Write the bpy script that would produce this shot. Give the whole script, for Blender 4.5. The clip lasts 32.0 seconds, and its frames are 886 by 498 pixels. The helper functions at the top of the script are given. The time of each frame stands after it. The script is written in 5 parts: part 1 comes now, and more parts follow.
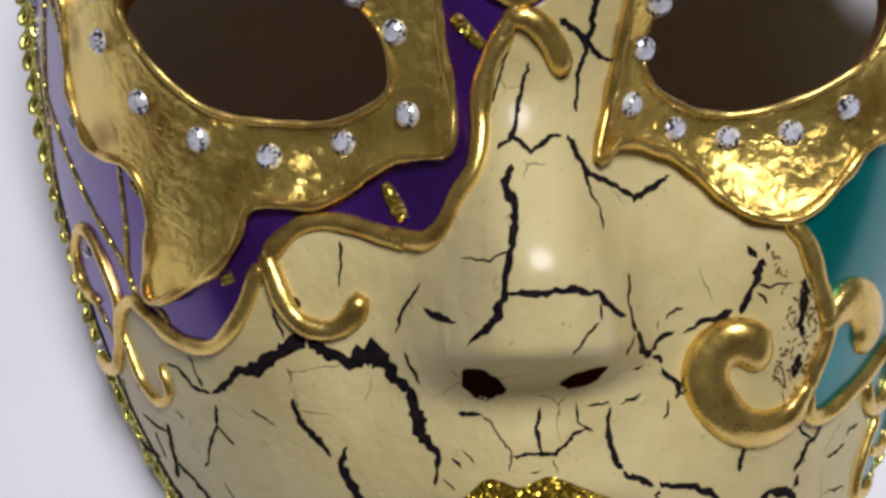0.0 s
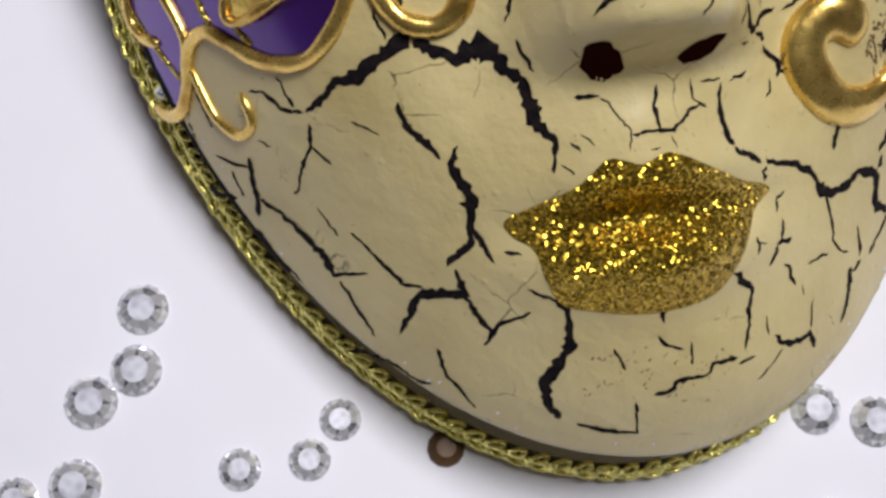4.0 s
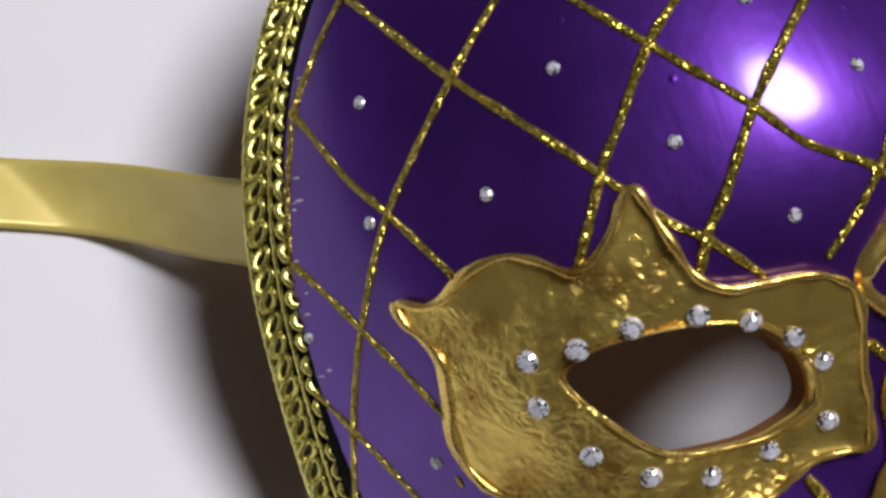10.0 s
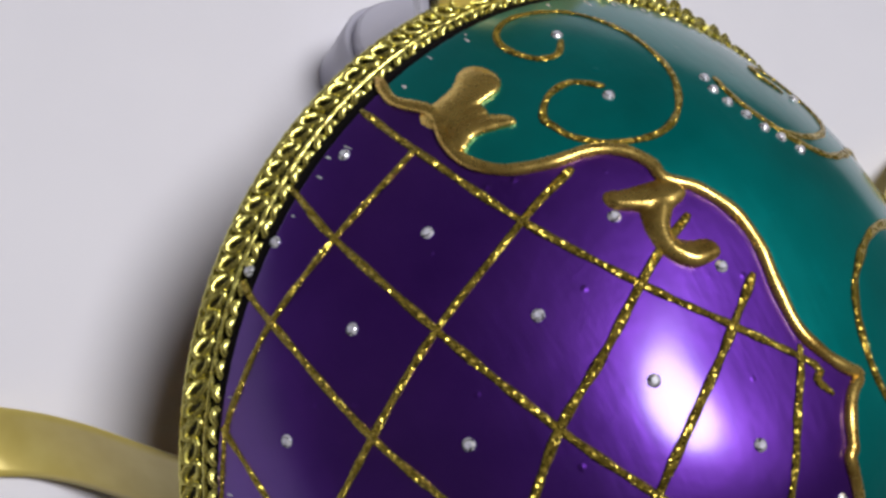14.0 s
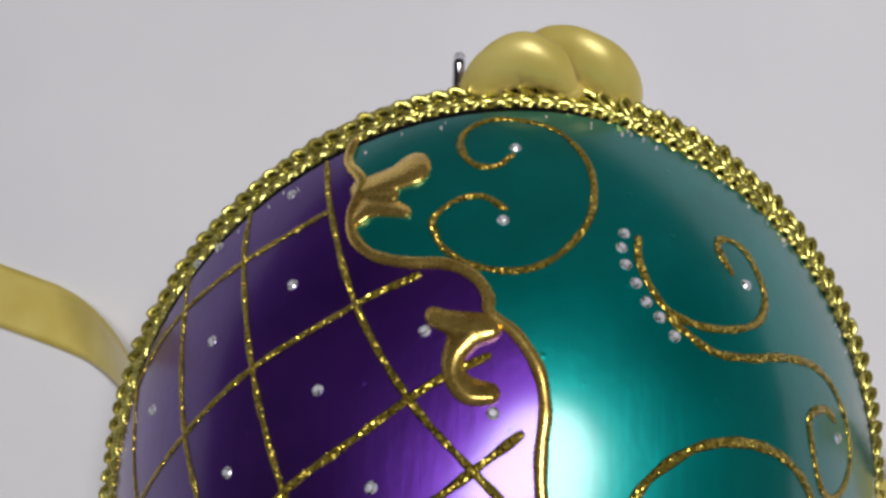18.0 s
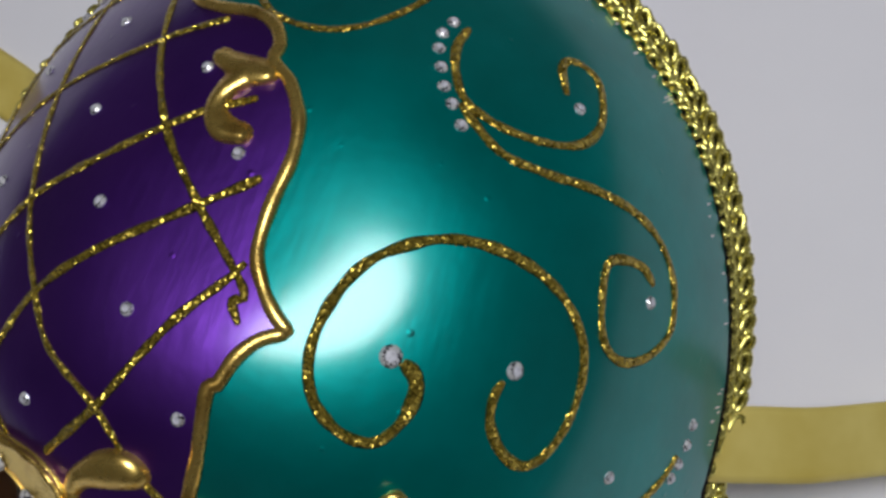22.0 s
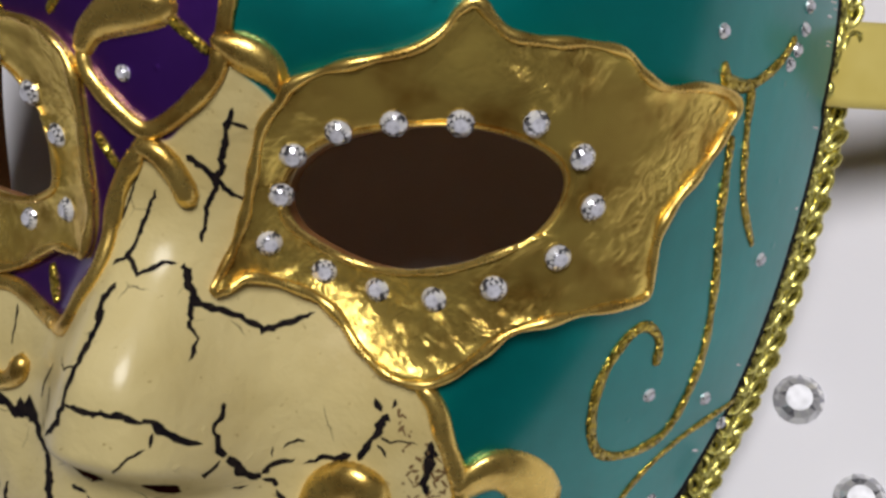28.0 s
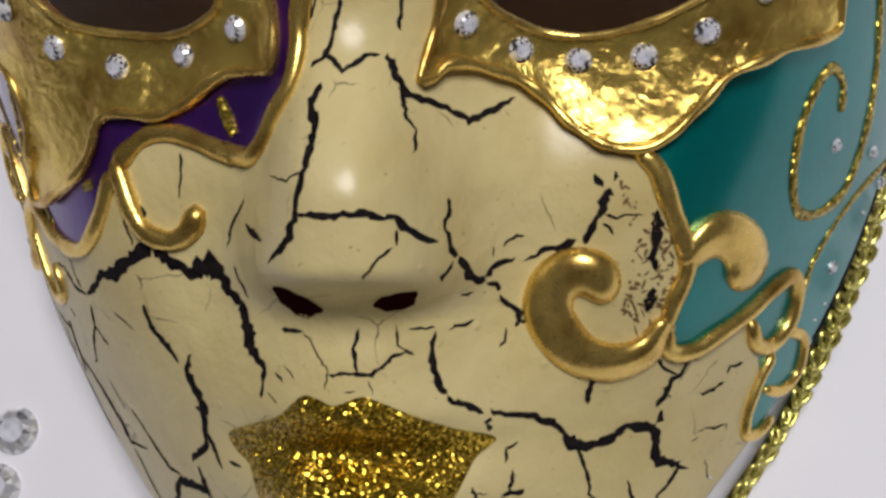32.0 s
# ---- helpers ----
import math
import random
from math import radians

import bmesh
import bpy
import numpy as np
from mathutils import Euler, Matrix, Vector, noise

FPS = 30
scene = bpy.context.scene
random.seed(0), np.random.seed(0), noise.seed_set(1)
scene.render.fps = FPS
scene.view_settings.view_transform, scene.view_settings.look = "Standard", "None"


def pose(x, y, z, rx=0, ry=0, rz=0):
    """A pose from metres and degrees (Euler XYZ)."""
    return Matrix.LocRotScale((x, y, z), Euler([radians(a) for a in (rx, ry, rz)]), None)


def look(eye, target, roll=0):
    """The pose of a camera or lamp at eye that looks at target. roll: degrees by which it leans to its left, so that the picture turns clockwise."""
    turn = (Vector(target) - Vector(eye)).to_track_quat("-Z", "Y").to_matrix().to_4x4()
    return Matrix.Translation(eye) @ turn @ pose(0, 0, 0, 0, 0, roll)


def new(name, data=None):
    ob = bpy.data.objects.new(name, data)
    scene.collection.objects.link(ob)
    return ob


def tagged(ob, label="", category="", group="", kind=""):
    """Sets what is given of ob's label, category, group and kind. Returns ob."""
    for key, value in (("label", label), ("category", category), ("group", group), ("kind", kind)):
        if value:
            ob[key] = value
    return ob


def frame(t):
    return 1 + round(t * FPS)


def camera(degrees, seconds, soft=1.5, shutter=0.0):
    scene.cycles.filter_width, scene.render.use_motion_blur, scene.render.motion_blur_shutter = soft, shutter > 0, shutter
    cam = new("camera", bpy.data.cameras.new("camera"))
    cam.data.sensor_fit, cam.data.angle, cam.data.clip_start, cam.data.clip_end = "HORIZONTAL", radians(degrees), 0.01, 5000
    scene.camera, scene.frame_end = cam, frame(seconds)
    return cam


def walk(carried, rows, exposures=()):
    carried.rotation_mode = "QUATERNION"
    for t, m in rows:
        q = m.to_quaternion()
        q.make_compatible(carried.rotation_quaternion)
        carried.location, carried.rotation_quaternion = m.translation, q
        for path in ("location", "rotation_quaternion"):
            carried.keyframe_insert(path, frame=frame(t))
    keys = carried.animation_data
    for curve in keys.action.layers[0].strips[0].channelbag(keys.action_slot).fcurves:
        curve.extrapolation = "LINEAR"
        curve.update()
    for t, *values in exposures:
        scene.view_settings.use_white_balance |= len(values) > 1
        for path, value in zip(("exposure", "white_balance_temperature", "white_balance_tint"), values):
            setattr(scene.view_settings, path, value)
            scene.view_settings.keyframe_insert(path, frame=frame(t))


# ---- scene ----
cam = camera(40.0, 32.0, soft=3.0)
# seconds, eye in millimetres, turn in degrees
PATH = [
    (0, -17.68, 35.15, 226.10, 1.43, -2.42, -2.28),
    (0.5, -17.89, 30.71, 225.28, 0.19, -2.23, -2.48),
    (1, -18.69, 25.57, 224.35, -1.00, -2.19, -2.72),
    (1.5, -18.75, 20.64, 223.38, -2.01, -1.88, -3.06),
    (2, -18.87, 19.18, 222.17, -3.84, -1.66, -3.47),
    (2.5, -20.41, 15.65, 221.66, -4.81, -1.62, -3.89),
    (4.5, -58.09, 15.45, 223.51, -5.09, -8.82, -6.64),
    (5, -70.69, 19.99, 220.63, -5.29, -10.71, -6.49),
    (5.5, -88.14, 26.97, 216.27, -5.62, -13.72, -6.42),
    (6, -101.34, 34.96, 210.99, -4.64, -15.83, -6.44),
    (6.5, -111.18, 41.34, 206.86, -3.36, -17.89, -7.12),
    (7, -115.19, 42.33, 203.89, -0.73, -19.04, -7.15),
    (7.5, -122.50, 50.03, 200.04, 0.58, -21.89, -7.69),
    (8, -128.35, 59.70, 196.63, 1.80, -24.38, -8.49),
    (8.5, -136.35, 68.63, 195.11, 3.76, -27.24, -10.06),
    (9, -144.05, 83.50, 204.51, 2.23, -27.97, -13.64),
    (9.5, -147.16, 96.23, 212.19, 2.72, -26.18, -14.36),
    (10, -148.31, 110.70, 213.10, 2.54, -26.58, -14.44),
    (10.5, -151.35, 119.65, 213.27, 2.10, -28.05, -15.08),
    (11, -152.16, 135.62, 213.35, 0.84, -29.43, -16.44),
    (11.5, -151.31, 146.03, 212.35, 1.50, -30.06, -17.58),
    (12, -148.72, 157.09, 211.53, 1.88, -30.46, -18.81),
    (12.5, -143.25, 167.40, 211.47, 2.20, -30.07, -20.08),
    (13, -134.42, 177.30, 213.93, 2.10, -28.71, -20.68),
    (13.5, -126.68, 181.15, 216.31, 1.18, -27.77, -18.95),
    (14, -120.86, 187.66, 222.92, -4.14, -27.15, -14.66),
    (14.5, -115.90, 195.36, 230.01, -8.08, -26.10, -9.91),
    (16.5, -65.76, 206.97, 253.57, -12.74, -11.82, -3.31),
    (17, -41.26, 201.77, 257.80, -11.48, -6.47, -2.28),
    (17.5, -22.82, 199.57, 263.27, -10.40, -2.82, -0.02),
    (18, -2.56, 199.38, 263.60, -9.73, 1.45, 1.76),
    (18.5, 16.00, 196.24, 263.32, -8.91, 5.24, 2.97),
    (19, 36.90, 188.18, 259.27, -7.77, 9.86, 4.65),
    (19.5, 45.32, 186.36, 252.43, -7.12, 13.29, 7.12),
    (20, 56.21, 188.27, 247.19, -8.31, 17.18, 8.76),
    (20.5, 63.57, 180.91, 246.55, -8.80, 16.47, 9.71),
    (21, 68.33, 171.25, 246.65, -8.14, 14.98, 11.01),
    (21.5, 72.74, 164.34, 247.03, -6.93, 14.15, 11.91),
    (22, 78.88, 159.23, 245.01, -5.80, 14.26, 12.82),
    (22.5, 83.11, 157.25, 242.79, -5.52, 14.69, 13.52),
    (23, 87.24, 154.59, 240.33, -5.24, 15.58, 14.08),
    (23.5, 87.64, 150.78, 238.10, -4.97, 15.89, 14.28),
    (24, 87.45, 145.53, 235.86, -4.63, 16.23, 14.15),
    (24.5, 86.76, 141.90, 233.73, -4.63, 16.50, 14.13),
    (26.5, 83.81, 101.28, 227.39, -2.08, 16.01, 11.59),
    (27, 80.02, 93.56, 225.25, -2.73, 15.47, 10.90),
    (27.5, 78.10, 81.92, 223.25, -2.16, 14.92, 10.22),
    (28, 77.06, 74.45, 221.02, -2.53, 13.87, 9.61),
    (28.5, 77.05, 72.04, 218.62, -2.95, 13.33, 9.17),
    (29, 75.00, 70.04, 216.40, -4.00, 12.96, 8.73),
    (29.5, 72.89, 64.70, 216.88, -4.73, 12.41, 7.95),
    (30, 69.29, 56.58, 218.00, -5.36, 11.83, 6.76),
    (30.5, 62.91, 50.87, 218.94, -6.44, 10.82, 5.62),
    (31, 55.05, 45.13, 220.55, -6.66, 9.97, 3.84),
    (31.5, 47.43, 41.98, 221.53, -6.06, 9.59, 2.06),
    (32, 29.71, 37.56, 223.19, -3.42, 6.16, 0.09),
]
MM = 0.001
# the mask lies tilted, chin on the table and forehead propped up: from its own axes, in which the path is written, to the room's
TILT = Vector((-0.024, 0.352, 1)).normalized().rotation_difference(Vector((0, 0, 1))).to_matrix().to_4x4() @ Matrix.Translation((0, 0, 3.05 * MM))
EXPOSURES = [(0, 0.03, 6100, 10), (1, 0.06, 6100, 10), (2, 0.18, 6050, 10), (3, 0.2, 6000, 10), (5, 0.17, 6500, 10), (7, -0.03, 6600, 10), (9, 0.06, 6300, 10), (13, -0.05, 6300, 10), (17, -0.36, 6500, 6), (20, -0.33, 6300, 6), (22, -0.58, 6250, 6), (24, -0.57, 6250, 6), (27, -0.18, 6500, 7), (29, -0.1, 6500, 8), (31, -0.19, 6400, 9), (32, -0.15, 6400, 9)]
walk(cam, [(t, TILT @ pose(x * MM, y * MM, z * MM, rx, ry, rz)) for t, x, y, z, rx, ry, rz in PATH], EXPOSURES)

# ---- light ----
world = bpy.data.worlds.new("room")
scene.world = world
world.use_nodes = True
world.node_tree.nodes["Background"].inputs[0].default_value = (0.9, 0.85, 0.8, 1)
world.node_tree.nodes["Background"].inputs[1].default_value = 0.0
scene.view_settings.exposure = 0.0


def lamp(name, way, far, size, watts, colour):
    """A round lamp far metres off in the direction way, turned to the mask."""
    data = bpy.data.lights.new(name, "AREA")
    data.shape, data.size, data.energy, data.color = "DISK", size, watts, colour
    ob = new(name, data)
    to = Vector((0.005, 0.085, 0.05))
    ob.matrix_world = look(to + Vector(way).normalized() * far, to)
    return ob


lamp("ceiling_lamp", (0.155, 0.09, 0.98), 1.5, 0.6, 20.5, (1.0, 0.965, 0.97))

# ---- materials ----
def material(name, colour, rough=0.5, metal=0.0, coat=0.0):
    """A principled material; returns it with its nodes, links and shader."""
    m = bpy.data.materials.new(name)
    m.use_nodes = True
    n, l = m.node_tree.nodes, m.node_tree.links
    b = n["Principled BSDF"]
    b.inputs["Base Color"].default_value = (*colour, 1)
    b.inputs["Roughness"].default_value = rough
    b.inputs["Metallic"].default_value = metal
    b.inputs["Coat Weight"].default_value = coat
    b.inputs["Coat Roughness"].default_value = 0.24
    return m, n, l, b


def noise_node(n, l, scale, detail=4, rough=0.55):
    """Noise in object space, which is in metres."""
    c = n.new("ShaderNodeTexCoord")
    t = n.new("ShaderNodeTexNoise")
    t.inputs["Scale"].default_value, t.inputs["Detail"].default_value, t.inputs["Roughness"].default_value = scale, detail, rough
    l.new(c.outputs["Object"], t.inputs["Vector"])
    return t


def ramp(n, l, source, stops):
    r = n.new("ShaderNodeValToRGB")
    while len(r.color_ramp.elements) < len(stops):
        r.color_ramp.elements.new(0.5)
    for e, (p, c) in zip(r.color_ramp.elements, stops):
        e.position, e.color = p, (*c, 1) if len(c) == 3 else c
    l.new(source, r.inputs[0])
    return r


def mix(n, l, fac, a, b):
    m = n.new("ShaderNodeMix")
    m.data_type = "RGBA"
    if isinstance(fac, float):
        m.inputs[0].default_value = fac
    else:
        l.new(fac, m.inputs[0])
    for k, v in ((6, a), (7, b)):
        if isinstance(v, tuple):
            m.inputs[k].default_value = (*v, 1)
        else:
            l.new(v, m.inputs[k])
    return m.outputs[2]


def bump(n, l, b, heights, distance=0.0004):
    """Adds reliefs to the shader's normal, each (height socket, strength)."""
    last = None
    for h, s in heights:
        k = n.new("ShaderNodeBump")
        k.inputs["Strength"].default_value, k.inputs["Distance"].default_value = s, distance
        l.new(h, k.inputs["Height"])
        if last:
            l.new(last.outputs[0], k.inputs["Normal"])
        last = k
    l.new(last.outputs[0], b.inputs["Normal"])


def voronoi(n, l, scale, feature="F1"):
    c = n.new("ShaderNodeTexCoord")
    v = n.new("ShaderNodeTexVoronoi")
    v.feature = feature
    v.inputs["Scale"].default_value = scale
    l.new(c.outputs["Object"], v.inputs["Vector"])
    return v


def table_material():
    m, n, l, b = material("white_cloth_paper", (0.8, 0.8, 0.82), 0.6)
    a, f = noise_node(n, l, 14, 3), noise_node(n, l, 900, 3)
    r = ramp(n, l, a.outputs[0], [(0.3, (0.79, 0.78, 0.835)), (0.7, (0.84, 0.83, 0.88))])
    l.new(r.outputs[0], b.inputs["Base Color"])
    bump(n, l, b, [(a.outputs[0], 0.3), (f.outputs[0], 0.06)])
    return m


def shell_material():
    """Cream crackle, purple and teal lacquer, parted along the painted zones."""
    m, n, l, b = material("painted_shell", (0.6, 0.5, 0.25), 0.3, 0, 0.6)
    b.inputs["Specular IOR Level"].default_value = 0.25
    b.inputs["Specular Tint"].default_value = (0.5, 0.5, 0.5, 1)
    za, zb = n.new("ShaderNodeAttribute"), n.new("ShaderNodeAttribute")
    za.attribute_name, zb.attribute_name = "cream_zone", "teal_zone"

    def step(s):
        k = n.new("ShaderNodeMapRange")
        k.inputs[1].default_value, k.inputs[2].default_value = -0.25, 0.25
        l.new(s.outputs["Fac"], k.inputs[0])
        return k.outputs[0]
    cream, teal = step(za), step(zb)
    big, fine = noise_node(n, l, 40, 5), noise_node(n, l, 500, 4)
    # cream paint, uneven and a little dirty
    cr = ramp(n, l, big.outputs[0], [(0.28, (0.54, 0.43, 0.18)), (0.5, (0.64, 0.53, 0.25)), (0.75, (0.70, 0.59, 0.30))])
    sp = ramp(n, l, noise_node(n, l, 950, 2).outputs[0], [(0.70, (0, 0, 0)), (0.76, (1, 1, 1))])
    cr2 = mix(n, l, sp.outputs[0], cr.outputs[0], (0.42, 0.31, 0.12))
    vc = n.new("ShaderNodeTexCoord")
    wob = n.new("ShaderNodeMix")
    wob.data_type = "VECTOR"
    wob.inputs[0].default_value = 0.0022
    l.new(vc.outputs["Object"], wob.inputs[4])
    l.new(noise_node(n, l, 320, 4).outputs["Color"], wob.inputs[5])
    hv = n.new("ShaderNodeTexVoronoi")
    hv.feature = "DISTANCE_TO_EDGE"
    hv.inputs["Scale"].default_value = 105
    l.new(wob.outputs[1], hv.inputs["Vector"])
    hair = ramp(n, l, hv.outputs[0], [(0.0, (1, 1, 1)), (0.014, (0, 0, 0))])
    where = ramp(n, l, noise_node(n, l, 75, 2).outputs[0], [(0.60, (0, 0, 0)), (0.67, (1, 1, 1))])
    hm = n.new("ShaderNodeMath")
    hm.operation = "MULTIPLY"
    l.new(hair.outputs[0], hm.inputs[0])
    l.new(where.outputs[0], hm.inputs[1])
    cr2 = mix(n, l, hm.outputs[0], cr2, (0.03, 0.022, 0.012))
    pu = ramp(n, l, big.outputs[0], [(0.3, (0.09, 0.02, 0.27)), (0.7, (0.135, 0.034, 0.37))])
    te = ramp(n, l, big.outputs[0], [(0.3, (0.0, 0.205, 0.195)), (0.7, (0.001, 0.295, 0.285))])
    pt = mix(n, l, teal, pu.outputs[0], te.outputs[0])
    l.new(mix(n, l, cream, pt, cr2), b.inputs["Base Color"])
    ro = n.new("ShaderNodeMapRange")
    ro.inputs[3].default_value, ro.inputs[4].default_value = 0.43, 0.46
    l.new(cream, ro.inputs[0])
    l.new(ro.outputs[0], b.inputs["Roughness"])
    co = n.new("ShaderNodeMapRange")
    co.inputs[3].default_value, co.inputs[4].default_value = 1.0, 0.4
    b.inputs["Coat IOR"].default_value = 1.55
    cs = n.new("ShaderNodeMapRange")
    cs.inputs[3].default_value, cs.inputs[4].default_value = 0.17, 0.22
    l.new(cream, cs.inputs[0])
    l.new(cs.outputs[0], b.inputs["Coat Roughness"])
    l.new(cream, co.inputs[0])
    l.new(co.outputs[0], b.inputs["Coat Weight"])
    # pearl lacquer on the coloured zones
    tm = n.new("ShaderNodeMapRange")
    tm.inputs[3].default_value, tm.inputs[4].default_value = 0.9, 0.7
    l.new(teal, tm.inputs[0])
    me = n.new("ShaderNodeMapRange")
    me.inputs[4].default_value = 0.0
    l.new(cream, me.inputs[0])
    l.new(tm.outputs[0], me.inputs[3])
    l.new(me.outputs[0], b.inputs["Metallic"])
    # brush strokes along the forehead, fine grain everywhere
    c = n.new("ShaderNodeTexCoord")
    mp = n.new("ShaderNodeMapping")
    mp.inputs["Scale"].default_value = (400, 60, 60)
    l.new(c.outputs["Object"], mp.inputs[0])
    st = n.new("ShaderNodeTexNoise")
    st.inputs["Scale"].default_value, st.inputs["Detail"].default_value = 1.0, 5
    l.new(mp.outputs[0], st.inputs["Vector"])
    lumps = noise_node(n, l, 130, 2)
    # hand-laid paint on the cream: broader dimples and ridges
    dimple = n.new("ShaderNodeMath")
    dimple.operation = "MULTIPLY"
    l.new(noise_node(n, l, 210, 3).outputs[0], dimple.inputs[0])
    l.new(cream, dimple.inputs[1])
    dents = ramp(n, l, voronoi(n, l, 130).outputs[0], [(0.0, (1, 1, 1)), (0.09, (0, 0, 0))])
    bump(n, l, b, [(st.outputs[0], 0.14), (big.outputs[0], 0.4), (fine.outputs[0], 0.05), (dents.outputs[0], 0.3), (lumps.outputs[0], 0.14), (dimple.outputs[0], 0.8)], 0.0006)
    return m


def gold_material(name, colour=(0.62, 0.36, 0.07), rough=0.24, leaf=0.0, dark=(0.28, 0.13, 0.02), metal=0.88):
    """Gold paint over relief: worn darker in spots, creased like leaf where leaf is set."""
    m, n, l, b = material(name, colour, rough, metal)
    a, f = noise_node(n, l, 110, 5), noise_node(n, l, 700, 3)
    r = ramp(n, l, a.outputs[0], [(0.3, dark), (0.5, colour), (0.75, tuple(min(1, c * 1.25) for c in colour))])
    l.new(r.outputs[0], b.inputs["Base Color"])
    rr = n.new("ShaderNodeMapRange")
    rr.inputs[3].default_value, rr.inputs[4].default_value = rough * 0.75, rough * 1.6
    l.new(f.outputs[0], rr.inputs[0])
    l.new(rr.outputs[0], b.inputs["Roughness"])
    reliefs = [(a.outputs[0], 0.16), (f.outputs[0], 0.08)]
    if leaf:
        # creases of the leaf, which come and go in patches
        w = noise_node(n, l, 340, 4, 0.62)
        w.inputs["Distortion"].default_value = 1.4
        k = n.new("ShaderNodeMath")
        k.operation = "MULTIPLY"
        l.new(w.outputs[0], k.inputs[0])
        l.new(ramp(n, l, noise_node(n, l, 45, 2).outputs[0], [(0.40, (0.1, 0.1, 0.1)), (0.56, (1, 1, 1))]).outputs[0], k.inputs[1])
        reliefs.append((k.outputs[0], leaf * 2.6))
    bump(n, l, b, reliefs, 0.0005)
    return m


def glitter_material(name, colour, flake=2600, tilt=1.3, metal=0.75):
    """Glitter glue: every flake of a cell pattern tilts its own way."""
    m, n, l, b = material(name, colour, 0.22, metal)
    v = voronoi(n, l, flake)
    g = n.new("ShaderNodeNewGeometry")
    s = n.new("ShaderNodeVectorMath")
    s.operation = "SUBTRACT"
    s.inputs[1].default_value = (0.5, 0.5, 0.5)
    l.new(v.outputs["Color"], s.inputs[0])
    k = n.new("ShaderNodeVectorMath")
    k.operation = "SCALE"
    k.inputs[3].default_value = tilt
    l.new(s.outputs[0], k.inputs[0])
    a = n.new("ShaderNodeVectorMath")
    a.operation = "ADD"
    l.new(k.outputs[0], a.inputs[0])
    l.new(g.outputs["Normal"], a.inputs[1])
    z = n.new("ShaderNodeVectorMath")
    z.operation = "NORMALIZE"
    l.new(a.outputs[0], z.inputs[0])
    l.new(z.outputs[0], b.inputs["Normal"])
    sp = n.new("ShaderNodeSeparateColor")
    l.new(v.outputs["Color"], sp.inputs[0])
    r = ramp(n, l, sp.outputs[0], [(0.0, tuple(c * 0.45 for c in colour)), (0.55, colour), (1.0, tuple(min(1, c * 1.7) for c in colour))])
    l.new(r.outputs[0], b.inputs["Base Color"])
    return m


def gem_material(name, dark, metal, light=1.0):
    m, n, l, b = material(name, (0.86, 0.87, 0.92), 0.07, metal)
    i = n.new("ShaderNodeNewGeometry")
    # reflections put into the colour: each facet dark or bright at random
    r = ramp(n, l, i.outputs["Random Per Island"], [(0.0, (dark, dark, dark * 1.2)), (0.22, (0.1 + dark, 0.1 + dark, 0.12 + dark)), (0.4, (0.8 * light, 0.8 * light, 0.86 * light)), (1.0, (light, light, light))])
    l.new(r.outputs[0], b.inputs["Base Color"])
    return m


def crack_material():
    m, n, l, b = material("black_undercoat", (0.006, 0.005, 0.006), 0.8)
    b.inputs["Specular IOR Level"].default_value = 0.1
    r = ramp(n, l, noise_node(n, l, 700, 3).outputs[0], [(0.35, (0.004, 0.003, 0.006)), (0.7, (0.02, 0.014, 0.012))])
    l.new(r.outputs[0], b.inputs["Base Color"])
    return m


def ribbon_material():
    m, n, l, b = material("gold_satin", (0.7, 0.58, 0.2), 0.33, 0.15)
    c = n.new("ShaderNodeTexCoord")
    w = n.new("ShaderNodeTexWave")
    w.inputs["Scale"].default_value, w.inputs["Distortion"].default_value = 900, 0.6
    l.new(c.outputs["Object"], w.inputs["Vector"])
    a = noise_node(n, l, 60, 3)
    r = ramp(n, l, a.outputs[0], [(0.3, (0.64, 0.50, 0.11)), (0.7, (0.78, 0.65, 0.20))])
    l.new(r.outputs[0], b.inputs["Base Color"])
    b.inputs["Sheen Weight"].default_value = 0.3
    bump(n, l, b, [(w.outputs[0], 0.05), (a.outputs[0], 0.1)], 0.0003)
    return m


def wall_material(name, colour):
    m, n, l, b = material(name, colour, 0.7)
    a = noise_node(n, l, 3, 4)
    r = ramp(n, l, a.outputs[0], [(0.3, tuple(c * 0.9 for c in colour)), (0.7, colour)])
    l.new(r.outputs[0], b.inputs["Base Color"])
    return m


WALL, CEILING, FLOOR = wall_material("beige_wall_paint", (0.2, 0.17, 0.14)), wall_material("white_ceiling_paint", (0.6, 0.59, 0.57)), wall_material("brown_floor", (0.16, 0.1, 0.06))
TABLE, SHELL, CRACK = table_material(), shell_material(), crack_material()
GOLD = gold_material("antique_gold_paint", (0.78, 0.55, 0.15), 0.24, 0, (0.42, 0.23, 0.04), 0.86)
LEAF = gold_material("gold_leaf", (0.84, 0.61, 0.15), 0.19, 0.34, (0.44, 0.25, 0.045), 0.82)
GLITTER = glitter_material("gold_glitter", (0.44, 0.33, 0.05), 2500)
LIP = glitter_material("lip_glitter", (0.48, 0.32, 0.03), 3300, 1.2, 0.9)
BRAID = gold_material("metallic_thread", (0.84, 0.76, 0.22), 0.22, 0, (0.62, 0.54, 0.12), 0.9)
BRAID_GAP_SHADE = gold_material("braid_gap_shade", (0.05, 0.042, 0.012), 0.6, 0, (0.015, 0.012, 0.005), 0.3)
RIM_SHADE = wall_material("black_rim_shade", (0.006, 0.005, 0.006))
RIM_SHADE.node_tree.nodes["Principled BSDF"].inputs["Specular IOR Level"].default_value = 0.05
GLUE = material("dried_clear_glue", (0.7, 0.7, 0.72), 0.15)[0]
